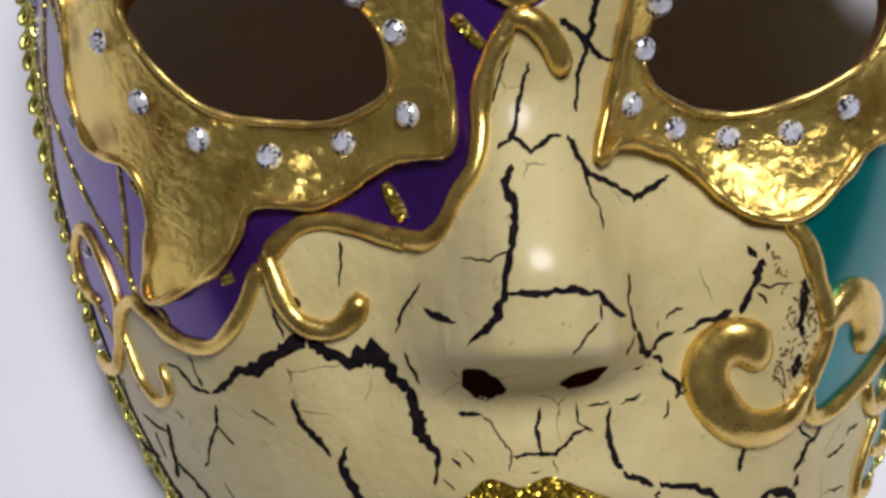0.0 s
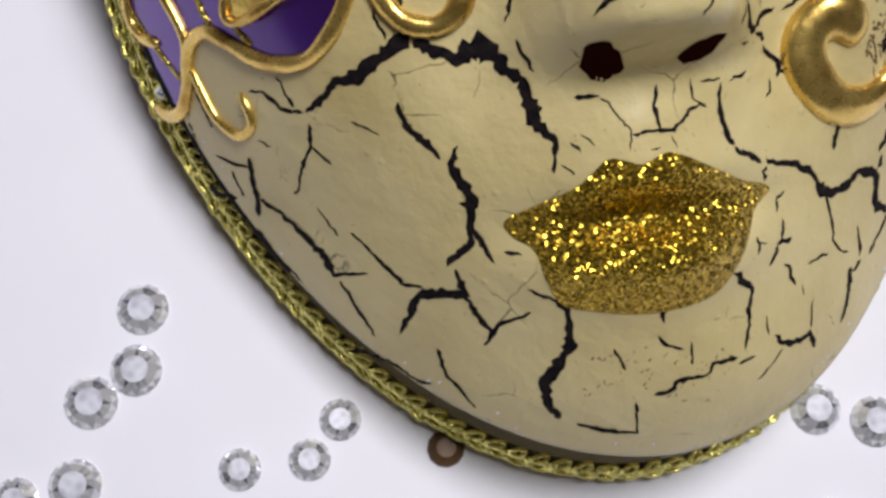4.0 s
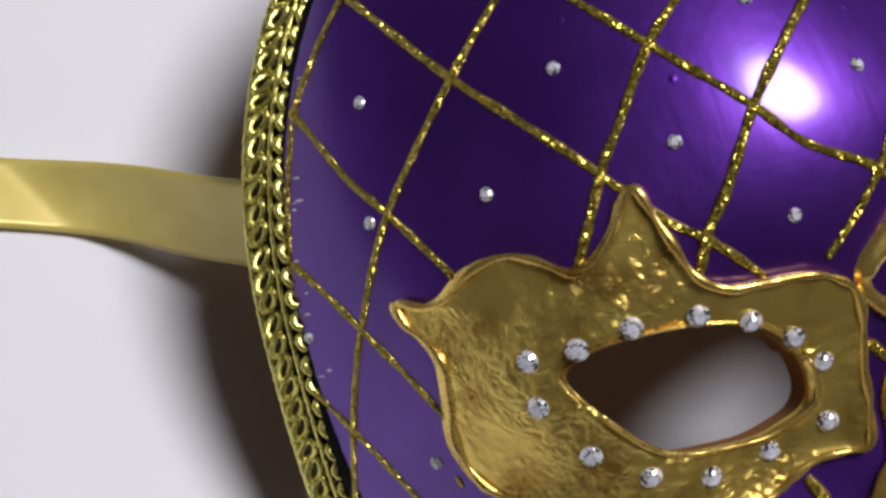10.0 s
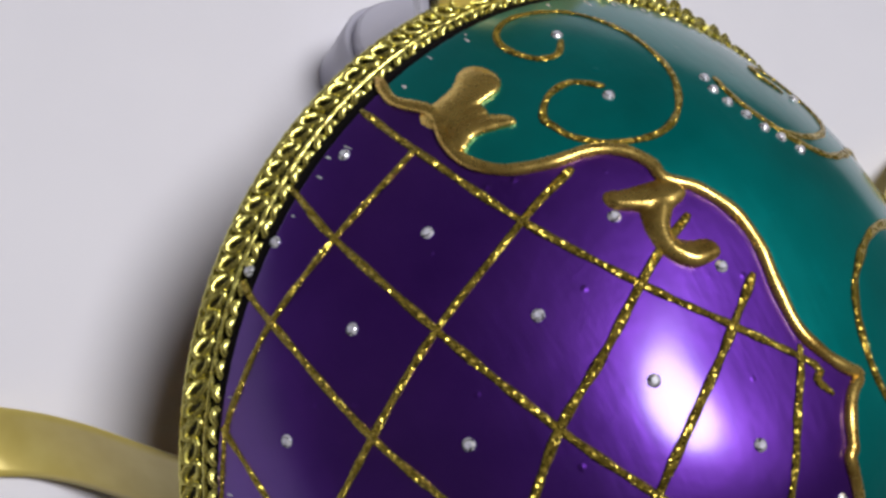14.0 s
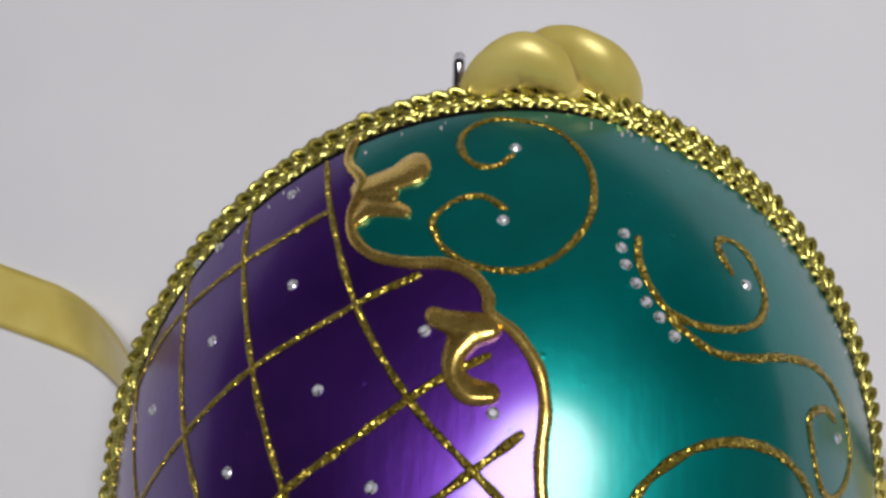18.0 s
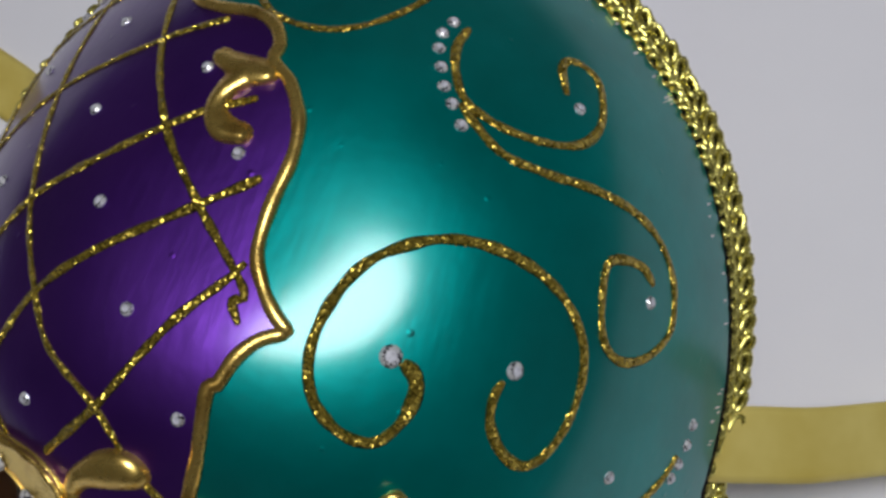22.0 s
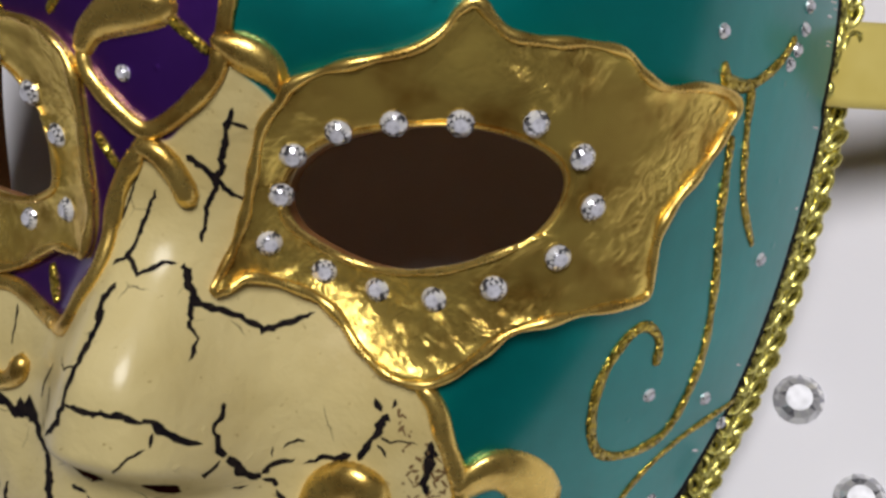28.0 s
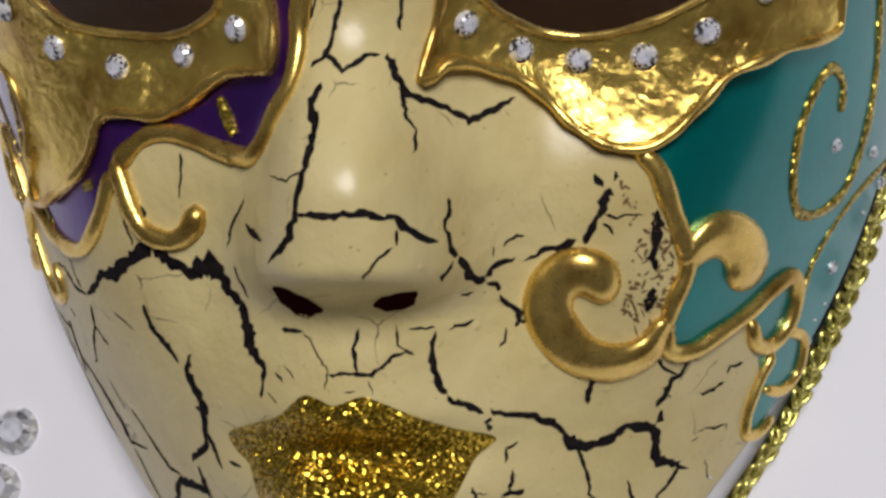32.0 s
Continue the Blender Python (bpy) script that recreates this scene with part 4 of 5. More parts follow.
CRACKS.append([(39.1, -13.1, 0.54), (38, -14, 0.54), (36.9, -14.7, 0.53)])
CRACKS.append([(5.8, -19.4, 0.16), (5.9, -20.9, 0.32), (6.2, -23.3, 0.24)])
CRACKS.append([(0.8, -17.9, 0.32), (1.8, -19.3, 0.32), (3.4, -20.1, 0.4), (4.8, -20.6, 0.24)])
CRACKS.append([(0.8, -27.6, 0.58), (3.2, -27.2, 0.58), (4.3, -25.6, 0.66), (6.3, -25.5, 0.58), (7.9, -25.6, 0.49), (9.1, -25, 0.41), (9.3, -23.6, 0.49), (11.2, -23.5, 0.74), (13.5, -23.4, 0.58)])
CRACKS.append([(13.7, -24.5, 0.41), (15.4, -24, 0.33), (16.7, -23.8, 0.17)])
CRACKS.append([(1.3, -13.4, 0.7), (1.5, -16.1, 0.55)])
CRACKS.append([(25.4, -14.3, 0.17), (25.6, -16.1, 0.25)])
CRACKS.append([(6.9, 32.9, 0.56), (8, 32.5, 0.64), (8.7, 31.1, 0.78), (9.9, 30.6, 0.65), (10.9, 29.8, 0.65), (12.5, 29.2, 0.51)])
CRACKS.append([(8.1, 31.1, 0.35), (8.1, 29, 0.28)])

# ---- table ----
def grid_sheet(name, x0, x1, y0, y1, step, fn, mat):
    xs, ys = np.arange(x0, x1 + 1, step), np.arange(y0, y1 + 1, step)
    verts = [(x, y, fn(x, y)) for y in ys for x in xs]
    w = len(xs)
    faces = [(j * w + i, j * w + i + 1, (j + 1) * w + i + 1, (j + 1) * w + i) for j in range(len(ys) - 1) for i in range(w - 1)]
    return mesh_of(name, verts, faces, mat)


def table_height(x, y):
    # soft waves of the white sheet, and a shallow crease beyond the forehead
    z = 0.5 * math.sin(x / 95 + 1) * math.sin(y / 120) - 0.6
    return z + 1.0 * math.exp(-(((x - 62 - (y - 200) * 0.1) / 2.5) ** 2)) * max(0, min(1, (y - 150) / 40))


table = tagged(new("table_top", grid_sheet("table_top", -600, 600, -500, 600, 10, table_height, TABLE)), "white table covered with a smooth white sheet", "table", kind="structure")
thick = table.modifiers.new("thickness", "SOLIDIFY")
thick.thickness, thick.offset = 0.025, -1


def slab(name, lo, hi, mat):
    v = [(x, y, z) for z in (lo[2], hi[2]) for y in (lo[1], hi[1]) for x in (lo[0], hi[0])]
    f = [(0, 2, 3, 1), (4, 5, 7, 6), (0, 1, 5, 4), (2, 6, 7, 3), (0, 4, 6, 2), (1, 3, 7, 5)]
    return new(name, mesh_of(name, v, f, mat, False))


for x in (-560, 560):
    for y in (-460, 560):
        leg = slab("leg", (x - 25, y - 25, -740), (x + 25, y + 25, -24), TABLE)
        leg.parent = table

# ---- room, all out of view ----
for name, lo, hi, mat in (("floor", (-1900, -1900, -780), (1900, 1900, -740), FLOOR), ("ceiling", (-1900, -1900, 1700), (1900, 1900, 1740), CEILING), ("wall_west", (-1940, -1900, -740), (-1900, 1900, 1700), WALL), ("wall_east", (1900, -1900, -740), (1940, 1900, 1700), WALL), ("wall_south", (-1900, -1940, -740), (1900, -1900, 1700), WALL), ("wall_north", (-1900, 1900, -740), (1900, 1940, 1700), WALL)):
    tagged(slab(name, lo, hi, mat), "plain painted " + name.split("_")[0] + " of the room", "wall" if "wall" in name else name, kind="structure")


# ---- mask ----
mask = tagged(new("carnival_mask"), "cream, purple and teal papier-mache carnival mask with gold trim", "mask")
mask.matrix_basis = TILT


def outline(g):
    """How far out the rim's outer edge runs, by direction, as a share of the egg shape."""
    c, s = np.cos, np.sin
    return 0.9929 - 0.0028 * c(g) + 0.0209 * s(g) + 0.0097 * c(2 * g) + 0.0139 * s(2 * g) - 0.0077 * c(3 * g) + 0.0048 * s(3 * g) + 0.024 * np.exp(-(((np.mod(g, 2 * math.pi) - 5.82) / 0.38) ** 2))


def shell_edge(g):
    """How far in from the outline the shell ends, as a share of the egg shape."""
    return 0.046 + (0.022 + 0.034 * np.clip(np.cos(g), 0, 1)) * np.clip(-np.sin(g), 0, 1) ** 5 + 0.033 * np.exp(-(((g - 5.4) / 0.34) ** 2))


def shell():
    rings, sectors = 150, 400
    k = np.append(np.arange(1, rings) / (rings - 1), 0.982)
    g = np.arange(sectors) / sectors * 2 * math.pi
    rho, th = np.meshgrid(k, g, indexing="ij")
    rho = rho * (outline(th) - shell_edge(th))
    y = 90 + np.where(np.sin(th) > 0, 100.5, 145.0) * rho * np.sin(th)
    x = middle(y) + 86.5 * rho * np.cos(th)
    x, y = np.append(x.ravel(), middle(90.0)), np.append(y.ravel(), 90.0)
    z = height(x, y)
    skirt = slice((rings - 1) * sectors, rings * sectors)
    z[skirt] = rim_base(y[skirt]) - 2.0 - 5.5 * np.exp(-(((y[skirt] - 42) / 28) ** 2)) * (x[skirt] < 0)
    hole = np.zeros(x.shape, bool)
    for loop in (LEFT_HOLE, RIGHT_HOLE):
        hole |= signed(x, y, spline(loop, 1.0, True)) > -3.2
    last = len(x) - 1
    faces = []
    for i in range(rings):
        for j in range(sectors):
            q = (j + 1) % sectors
            f = (last, j, q) if i == 0 else ((i - 1) * sectors + j, i * sectors + j, i * sectors + q, (i - 1) * sectors + q)
            if not all(hole[v] for v in f):
                faces.append(f)
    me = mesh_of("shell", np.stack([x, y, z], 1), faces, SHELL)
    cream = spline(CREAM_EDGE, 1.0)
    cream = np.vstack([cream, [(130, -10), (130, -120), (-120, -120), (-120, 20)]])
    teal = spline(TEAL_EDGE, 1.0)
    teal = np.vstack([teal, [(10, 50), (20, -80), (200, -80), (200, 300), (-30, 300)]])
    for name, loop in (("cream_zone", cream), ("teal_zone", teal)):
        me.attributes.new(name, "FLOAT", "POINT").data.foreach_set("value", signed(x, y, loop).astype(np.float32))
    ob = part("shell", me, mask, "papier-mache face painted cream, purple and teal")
    s = ob.modifiers.new("thickness", "SOLIDIFY")
    s.thickness, s.offset = 0.003, -1
    me.materials.append(LINER)
    s.material_offset, s.material_offset_rim = 1, 1
    return ob


shell()


def plate(name, outline, hole, middle_point, lift, label):
    """The raised gold surround of an eye: a leaf-shaped relief with its opening and its raised border."""
    out, hol = spline(outline, 0.6, True), spline(hole, 0.6, True)
    n, rings = 360, 12
    c = np.array(middle_point, float)

    def reach(loop, g):
        d = np.array([math.cos(g), math.sin(g)])
        p, q = loop - c, np.roll(loop, -1, 0) - c
        e = q - p
        den = d[0] * e[:, 1] - d[1] * e[:, 0]
        den = np.where(np.abs(den) < 1e-9, 1e-9, den)
        s = (p[:, 0] * e[:, 1] - p[:, 1] * e[:, 0]) / den
        t = (p[:, 0] * d[1] - p[:, 1] * d[0]) / den
        ok = (t >= 0) & (t < 1) & (s > 0)
        return s[ok].max() if ok.any() else 10.0
    verts, faces = [], []
    for i in range(n):
        g = 2 * math.pi * i / n
        a, b = reach(hol, g), reach(out, g)
        b = max(b, a + 1.5)
        for k in range(-2, rings + 2):
            t = min(max(k, 0) / rings, 1.0)
            r = a + (b - a) * t
            x, y = c[0] + math.cos(g) * r, c[1] + math.sin(g) * r
            up = lift(x, y) + 0.3 * math.sin(3 * g + 9 * t) * (1 - t) * t
            # dished between its borders; the lower lid stands up, the upper one rolls into the opening
            inner = math.exp(-t * (b - a) / 1.6)
            up = up + 1.0 * math.exp(-(1 - t) * (b - a) / 2.4) + (0.9 if math.sin(g) < 0.1 else -0.5) * inner
            p = np.array([x, y, float(height(x, y)) + up])
            if k < 0:
                p[2] += 3.2 * k
            if k > rings:
                p = lifted(x + math.cos(g) * 0.7, y + math.sin(g) * 0.7, -0.3)
            verts.append(p)
    w = rings + 4
    for i in range(n):
        for k in range(w - 1):
            j = (i + 1) % n
            faces.append((i * w + k, i * w + k + 1, j * w + k + 1, j * w + k))
    me = mesh_of(name, verts, faces, LEAF)
    me.materials.append(LINER)
    me.polygons.foreach_set("material_index", [1 if k == 0 else 0 for i in range(n) for k in range(w - 1)])
    ob = part(name, me, mask, label)

    def border_base(x, y):
        return x, y, float(height(x, y)) + lift(x, y) + 0.55
    part("border", mesh_of("border", *cord(outline, 0.72, 0.95, 8, bases=border_base, closed=True, uneven=0.17), GOLD), ob, "raised smooth gold border")

    def hole_base(x, y):
        return x, y, float(height(x, y)) + lift(x, y) + (0.75 if y < c[1] else -0.4)
    lid = [(x, y, 0.55 if y < c[1] else 0.28) for x, y in hole]
    part("lid_edge", mesh_of("lid_edge", *cord(lid, 0.55, 0.9, 6, bases=hole_base, closed=True), GOLD), ob)
    return ob


def left_lift(x, y):
    return 0.8 + 0.9 * float(smooth(-38, -56, x))


def right_lift(x, y):
    return 1.0 + 1.8 * float(smooth(38, 60, x))


LEFT = plate("eye_surround", LEFT_PLATE, LEFT_HOLE, (-35, 68), left_lift, "creased gold leaf surround of the eye opening with pointed tips")
RIGHT = plate("eye_surround", RIGHT_PLATE, RIGHT_HOLE, (35, 63), right_lift, "creased gold leaf surround of the eye opening with pointed tips")


def lips():
    loop = spline(LIP_EDGE, 0.5, True)
    c = loop.mean(0)
    n, rings = len(loop), 14
    verts, faces = [], []
    for i in range(n):
        for k in range(rings + 1):
            t = k / rings
            x, y = c + (loop[i] - c) * t
            verts.append((x, y, float(height(x, y)) + 0.15 + 0.8 * (1 - t**5)))
    w = rings + 1
    for i in range(n):
        for k in range(rings):
            j = (i + 1) % n
            faces.append((i * w + k, j * w + k, j * w + k + 1, i * w + k + 1) if k else (i * w, j * w + 1, i * w + 1))
    part("mouth", mesh_of("mouth", verts, [f[::-1] for f in faces], LIP), mask, "mouth covered in coarse dark gold glitter")


lips()

for name, radius, pts in SCROLLS:
    part(name, mesh_of(name, *cord(pts, radius, 0.85, 10, uneven=0.045), GOLD), mask, "raised antique gold scroll")


def leaf_relief(name, lines, label):
    """A moulded leaf: the lobes along the lines run together into one smooth raised form."""
    c = np.vstack([spline(q, 0.6) for q in lines])
    lo, hi = c[:, :2].min(0) - 6, c[:, :2].max(0) + 6
    xs, ys = np.arange(lo[0], hi[0], 0.25), np.arange(lo[1], hi[1], 0.25)
    gx, gy = np.meshgrid(xs, ys)
    d = np.zeros(gx.shape)
    for x, y, r in c:
        d += np.exp((0.84 * r - np.hypot(gx - x, gy - y)) / 0.3)
    d = np.minimum(0.3 * np.log(d + 1e-9) - 0.35, 3.6)
    up = 0.72 * np.sqrt(np.clip(7.2 * d - d * d, 0, None))
    z = height(gx, gy) + np.where(d > 0, up, -0.15)
    keep = d > -0.4
    index = np.cumsum(keep.ravel()).reshape(keep.shape) - 1
    verts = [tuple(v) for v in np.stack([gx, gy, z], -1)[keep]]
    faces = []
    for j in range(len(ys) - 1):
        for i in range(len(xs) - 1):
            if keep[j, i] and keep[j, i + 1] and keep[j + 1, i] and keep[j + 1, i + 1]:
                faces.append((index[j, i], index[j, i + 1], index[j + 1, i + 1], index[j + 1, i]))
    part(name, mesh_of(name, verts, [tuple(int(a) for a in f) for f in faces], GOLD), mask, label)


for lines in LEAVES:
    leaf_relief("leaf_ornament", lines, "raised moulded gold leaf")
for radius, pts in GLITTER_LINES:
    part("glitter_line", mesh_of("glitter_line", *cord(pts, radius, 0.45, 6, 0.7), GLITTER), mask, "line of gold glitter glue")


def crack(points, rng):
    """A jagged gap in the crackle paint that shows the black coat."""
    pts = np.array(points, float)
    c = [pts[0]]
    for a, b in zip(pts[:-1], pts[1:]):
        k = max(2, int(np.linalg.norm((b - a)[:2]) / 0.55))
        for i in range(1, k + 1):
            q = a + (b - a) * i / k
            if i < k:
                q[:2] += rng.normal(0, 0.11, 2)
            c.append(q)
    n = len(c)
    left, right = [], []
    swell = 1.0
    for i in range(n):
        d = c[min(i + 2, n - 1)][:2] - c[max(i - 2, 0)][:2]
        d = d / (np.linalg.norm(d) + 1e-9)
        s = np.array([-d[1], d[0]])
        swell = 0.6 * swell + 0.4 * rng.uniform(0.5, 1.6)
        w = c[i][2] * 0.6 * swell * (0.15 if i in (0, n - 1) else 1.0)
        left.append(lifted(*(c[i][:2] + s * w * rng.uniform(0.6, 1.4)), 0.06))
        right.append(lifted(*(c[i][:2] - s * w * rng.uniform(0.6, 1.4)), 0.06))
    faces = [(i, i + 1, n + i + 1, n + i) for i in range(n - 1)]
    return mesh_of("crack", left + right, [f[::-1] for f in faces], CRACK)


rng = np.random.default_rng(4)
for pts in CRACKS:
    part("crack", crack(pts, rng), mask, "black jagged crack in the cream paint")


def flecks(corners, count, size, seed):
    """Many small flakes and pinholes in the paint inside a patch, as one mesh."""
    r = np.random.default_rng(seed)
    loop = np.array(corners, float)
    lo, hi = loop.min(0), loop.max(0)
    verts, faces = [], []
    while len(faces) < count:
        q = r.uniform(lo, hi)
        if not inside(q[:1], q[1:], loop)[0]:
            continue
        a, w, h = r.uniform(0, 6.3), size * r.uniform(0.5, 2.2), size * r.uniform(0.3, 0.7)
        k = len(verts)
        for j in range(6):
            g = 6.283 * j / 6
            u, v = w * math.cos(g) * r.uniform(0.6, 1.2), h * math.sin(g) * r.uniform(0.6, 1.2)
            verts.append(lifted(q[0] + u * math.cos(a) - v * math.sin(a), q[1] + u * math.sin(a) + v * math.cos(a), 0.05))
        faces.append(tuple(range(k, k + 6)))
    return mesh_of("paint_fleck", verts, faces, RUST)


tagged(part("paint_fleck", flecks([(35, 38), (43, 30), (45, 22), (42, 14), (36, 17), (38, 28)], 130, 0.45, 2), mask, "flaked brown specks in the cheek's cream paint"), kind="stuff")
tagged(part("paint_fleck", flecks([(-10, -27), (10, -30), (14, -22), (0, -19), (-9, -20)], 60, 0.22, 3), mask, "small brown pinholes in the chin's paint"), kind="stuff")


def nostril(x, y, a, b, turn):
    """A nostril: a dark patch on the surface, painted as the shade inside, with an uneven lip."""
    verts, faces, n = [], [], 20
    for k, (f, d) in enumerate(((1.0, 0.07), (0.8, -0.25), (0.4, -0.35))):
        for i in range(n):
            g = 2 * math.pi * i / n
            u, v = a * f * math.cos(g) * (1 + 0.12 * math.sin(3 * g) + 0.07 * math.sin(5 * g + 1)), b * f * math.sin(g) * (1 + 0.16 * math.cos(2 * g + 1) + 0.08 * math.sin(7 * g))
            q = (x + u * math.cos(turn) - v * math.sin(turn), y + u * math.sin(turn) + v * math.cos(turn))
            verts.append(lifted(*q, 0.07 + 0.02 * k))
    for k in range(2):
        for i in range(n):
            j = (i + 1) % n
            faces.append((k * n + i, k * n + j, (k + 1) * n + j, (k + 1) * n + i))
    faces.append(tuple(2 * n + i for i in range(n)))
    part("nostril", mesh_of("nostril", verts, faces, NOSTRIL_SHADE), mask, "dark patch painted as the shaded opening of the nostril")


nostril(-6.4, 20.9, 3.1, 2.1, -0.45)
nostril(6.9, 21.3, 3.0, 1.4, 0.38)


# ---- rhinestones ----
def gem_mesh(name, r, h, sides=14, crown=None):
    """A flat-backed cut stone: table, crown facets in two rows and a thin girdle; every facet stands alone."""
    rings = [(r, 0.0), (r, h * 0.22), (r * 0.8, h * 0.62), (r * 0.52, h)]
    verts, faces = [], []

    def face(ps):
        k = len(verts)
        verts.extend(ps)
        faces.append(tuple(range(k, k + len(ps))))

    def at(i, a):
        rr, z = rings[i]
        g = 2 * math.pi * (a + 0.5 * (i % 2)) / sides
        return (rr * math.cos(g), rr * math.sin(g), z)
    for a in range(sides):
        face([at(0, a), at(0, a + 1), (rings[1][0] * math.cos(2 * math.pi * (a + 1) / sides), rings[1][0] * math.sin(2 * math.pi * (a + 1) / sides), rings[1][1]), (rings[1][0] * math.cos(2 * math.pi * a / sides), rings[1][0] * math.sin(2 * math.pi * a / sides), rings[1][1])])
    for i in (1, 2):
        for a in range(sides):
            lo0 = (rings[i][0] * math.cos(2 * math.pi * (a + 0.5 * (i - 1)) / sides), rings[i][0] * math.sin(2 * math.pi * (a + 0.5 * (i - 1)) / sides), rings[i][1])
            lo1 = (rings[i][0] * math.cos(2 * math.pi * (a + 1 + 0.5 * (i - 1)) / sides), rings[i][0] * math.sin(2 * math.pi * (a + 1 + 0.5 * (i - 1)) / sides), rings[i][1])
            hi0 = (rings[i + 1][0] * math.cos(2 * math.pi * (a + 0.5 * i) / sides), rings[i + 1][0] * math.sin(2 * math.pi * (a + 0.5 * i) / sides), rings[i + 1][1])
            hi1 = (rings[i + 1][0] * math.cos(2 * math.pi * (a + 1 + 0.5 * i) / sides), rings[i + 1][0] * math.sin(2 * math.pi * (a + 1 + 0.5 * i) / sides), rings[i + 1][1])
            face([lo0, lo1, hi0])
            face([lo1, hi1, hi0])
    face([(rings[3][0] * math.cos(2 * math.pi * (a + 1) / sides), rings[3][0] * math.sin(2 * math.pi * (a + 1) / sides), h) for a in range(sides)])
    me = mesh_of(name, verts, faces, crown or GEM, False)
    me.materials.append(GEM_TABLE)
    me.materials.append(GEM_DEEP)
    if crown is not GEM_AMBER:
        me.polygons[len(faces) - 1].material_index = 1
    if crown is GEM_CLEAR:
        # the inner row of facets gets darker colours, painted as its dimmer reflections
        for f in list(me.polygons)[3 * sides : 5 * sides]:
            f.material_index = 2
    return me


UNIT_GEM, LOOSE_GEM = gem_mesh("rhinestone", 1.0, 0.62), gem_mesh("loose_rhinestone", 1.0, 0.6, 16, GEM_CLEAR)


def set_on(x, y, r, up=0.0, spin=0.0):
    """The pose of a stone of that radius glued to the surface."""
    p = lifted(x, y, up)
    q = Vector((0, 0, 1)).rotation_difference(Vector(normal(x, y)))
    return Matrix.Translation(p * MM) @ q.to_matrix().to_4x4() @ Matrix.Rotation(spin, 4, "Z") @ Matrix.Diagonal((r, r, r, 1))


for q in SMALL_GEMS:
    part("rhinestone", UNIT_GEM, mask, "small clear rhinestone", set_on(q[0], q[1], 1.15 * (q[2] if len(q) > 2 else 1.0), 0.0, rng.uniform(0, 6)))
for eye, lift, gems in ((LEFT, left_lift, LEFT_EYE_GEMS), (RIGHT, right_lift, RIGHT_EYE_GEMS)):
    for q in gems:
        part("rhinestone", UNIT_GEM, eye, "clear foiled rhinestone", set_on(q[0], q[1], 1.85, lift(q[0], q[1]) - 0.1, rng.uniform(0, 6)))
for x, y, r in TABLE_GEMS:
    ob = new("loose_rhinestone", LOOSE_GEM)
    ob.matrix_basis = Matrix.Translation(Vector((x, y, table_height(x, y))) * MM) @ Matrix.Rotation(rng.uniform(0, 6), 4, "Z") @ Matrix.Diagonal((r, r, r * 0.8, 1))
    tagged(ob, "loose round clear faceted rhinestone lying on the white table", "rhinestone", "rhinestones scattered on the table")


# one amber stone in the shade of the chin
x, y = AMBER_GEM
ob = new("amber_rhinestone", gem_mesh("amber_rhinestone", 3.4, 2.2, 12, GEM_AMBER))
ob.matrix_basis = Matrix.Translation(Vector((x, y, table_height(x, y))) * MM)
tagged(ob, "loose amber brown faceted rhinestone in the shade of the chin", "rhinestone", "rhinestones scattered on the table")


# ---- braid round the rim ----
def rim_point(g, inset):
    rho = float(outline(np.float64(g))) - inset
    y = 90 + (100.5 if math.sin(g) > 0 else 145.0) * rho * math.sin(g)
    x = float(middle(y)) + 86.5 * rho * math.cos(g)
    # the rim sags a little beside the mouth
    sag = 5.5 * math.exp(-(((y - 42) / 28) ** 2)) if x < 0 else 0.0
    return np.array([x, y, float(rim_base(np.float64(y))) - sag])


def tube(line, radius, sides=6, closed=False, twist=0.0):
    """Vertices and faces of a thread along a line of places; its thickness swells where twist is set."""
    q = np.array(line, float)
    n = len(q)
    verts, faces = [], []
    for i in range(n):
        t = q[(i + 1) % n] - q[i - 1] if closed else q[min(i + 1, n - 1)] - q[max(i - 1, 0)]
        t = t / np.linalg.norm(t)
        side = np.cross(t, (0.13, 0.08, 1))
        side = side / np.linalg.norm(side)
        up = np.cross(side, t)
        r = radius * (1 + twist * (i % 2)) if closed else radius * (1 + twist * (i % 2)) * (0.55 if i in (0, n - 1) else 1)
        for k in range(sides):
            a = 2 * math.pi * k / sides
            verts.append(q[i] + r * (side * math.cos(a) + up * math.sin(a)))
    for i in range(n if closed else n - 1):
        for k in range(sides):
            j = (i + 1) % n
            faces.append((i * sides + k, j * sides + k, j * sides + (k + 1) % sides, i * sides + (k + 1) % sides))
    if not closed:
        faces += [tuple(range(sides)), tuple((n - 1) * sides + k for k in range(sides))[::-1]]
    return verts, faces


def link_mesh():
    """One link of the chain: a slanted oval ring of twisted thread, open in the middle; across in x, along in y."""
    a = np.linspace(0, 2 * math.pi, 15)[:-1]
    x = 1.5 * np.cos(a)
    return mesh_of("chain_link", *tube(np.stack([x, 1.7 * np.sin(a) + 0.8 * x, 0.35 * np.cos(2 * a) + 0.15 * np.sin(a)], 1), 0.62, 6, True, 0.12), BRAID)


def bead_mesh():
    """One picot of the inner edge: a small ring of thread, open in the middle."""
    a = np.linspace(0, 2 * math.pi, 11)[:-1]
    return mesh_of("picot", *tube(np.stack([1.0 * np.cos(a), 1.3 * np.sin(a), 0.3 * np.cos(2 * a)], 1), 0.62, 6, True, 0.14), BRAID)


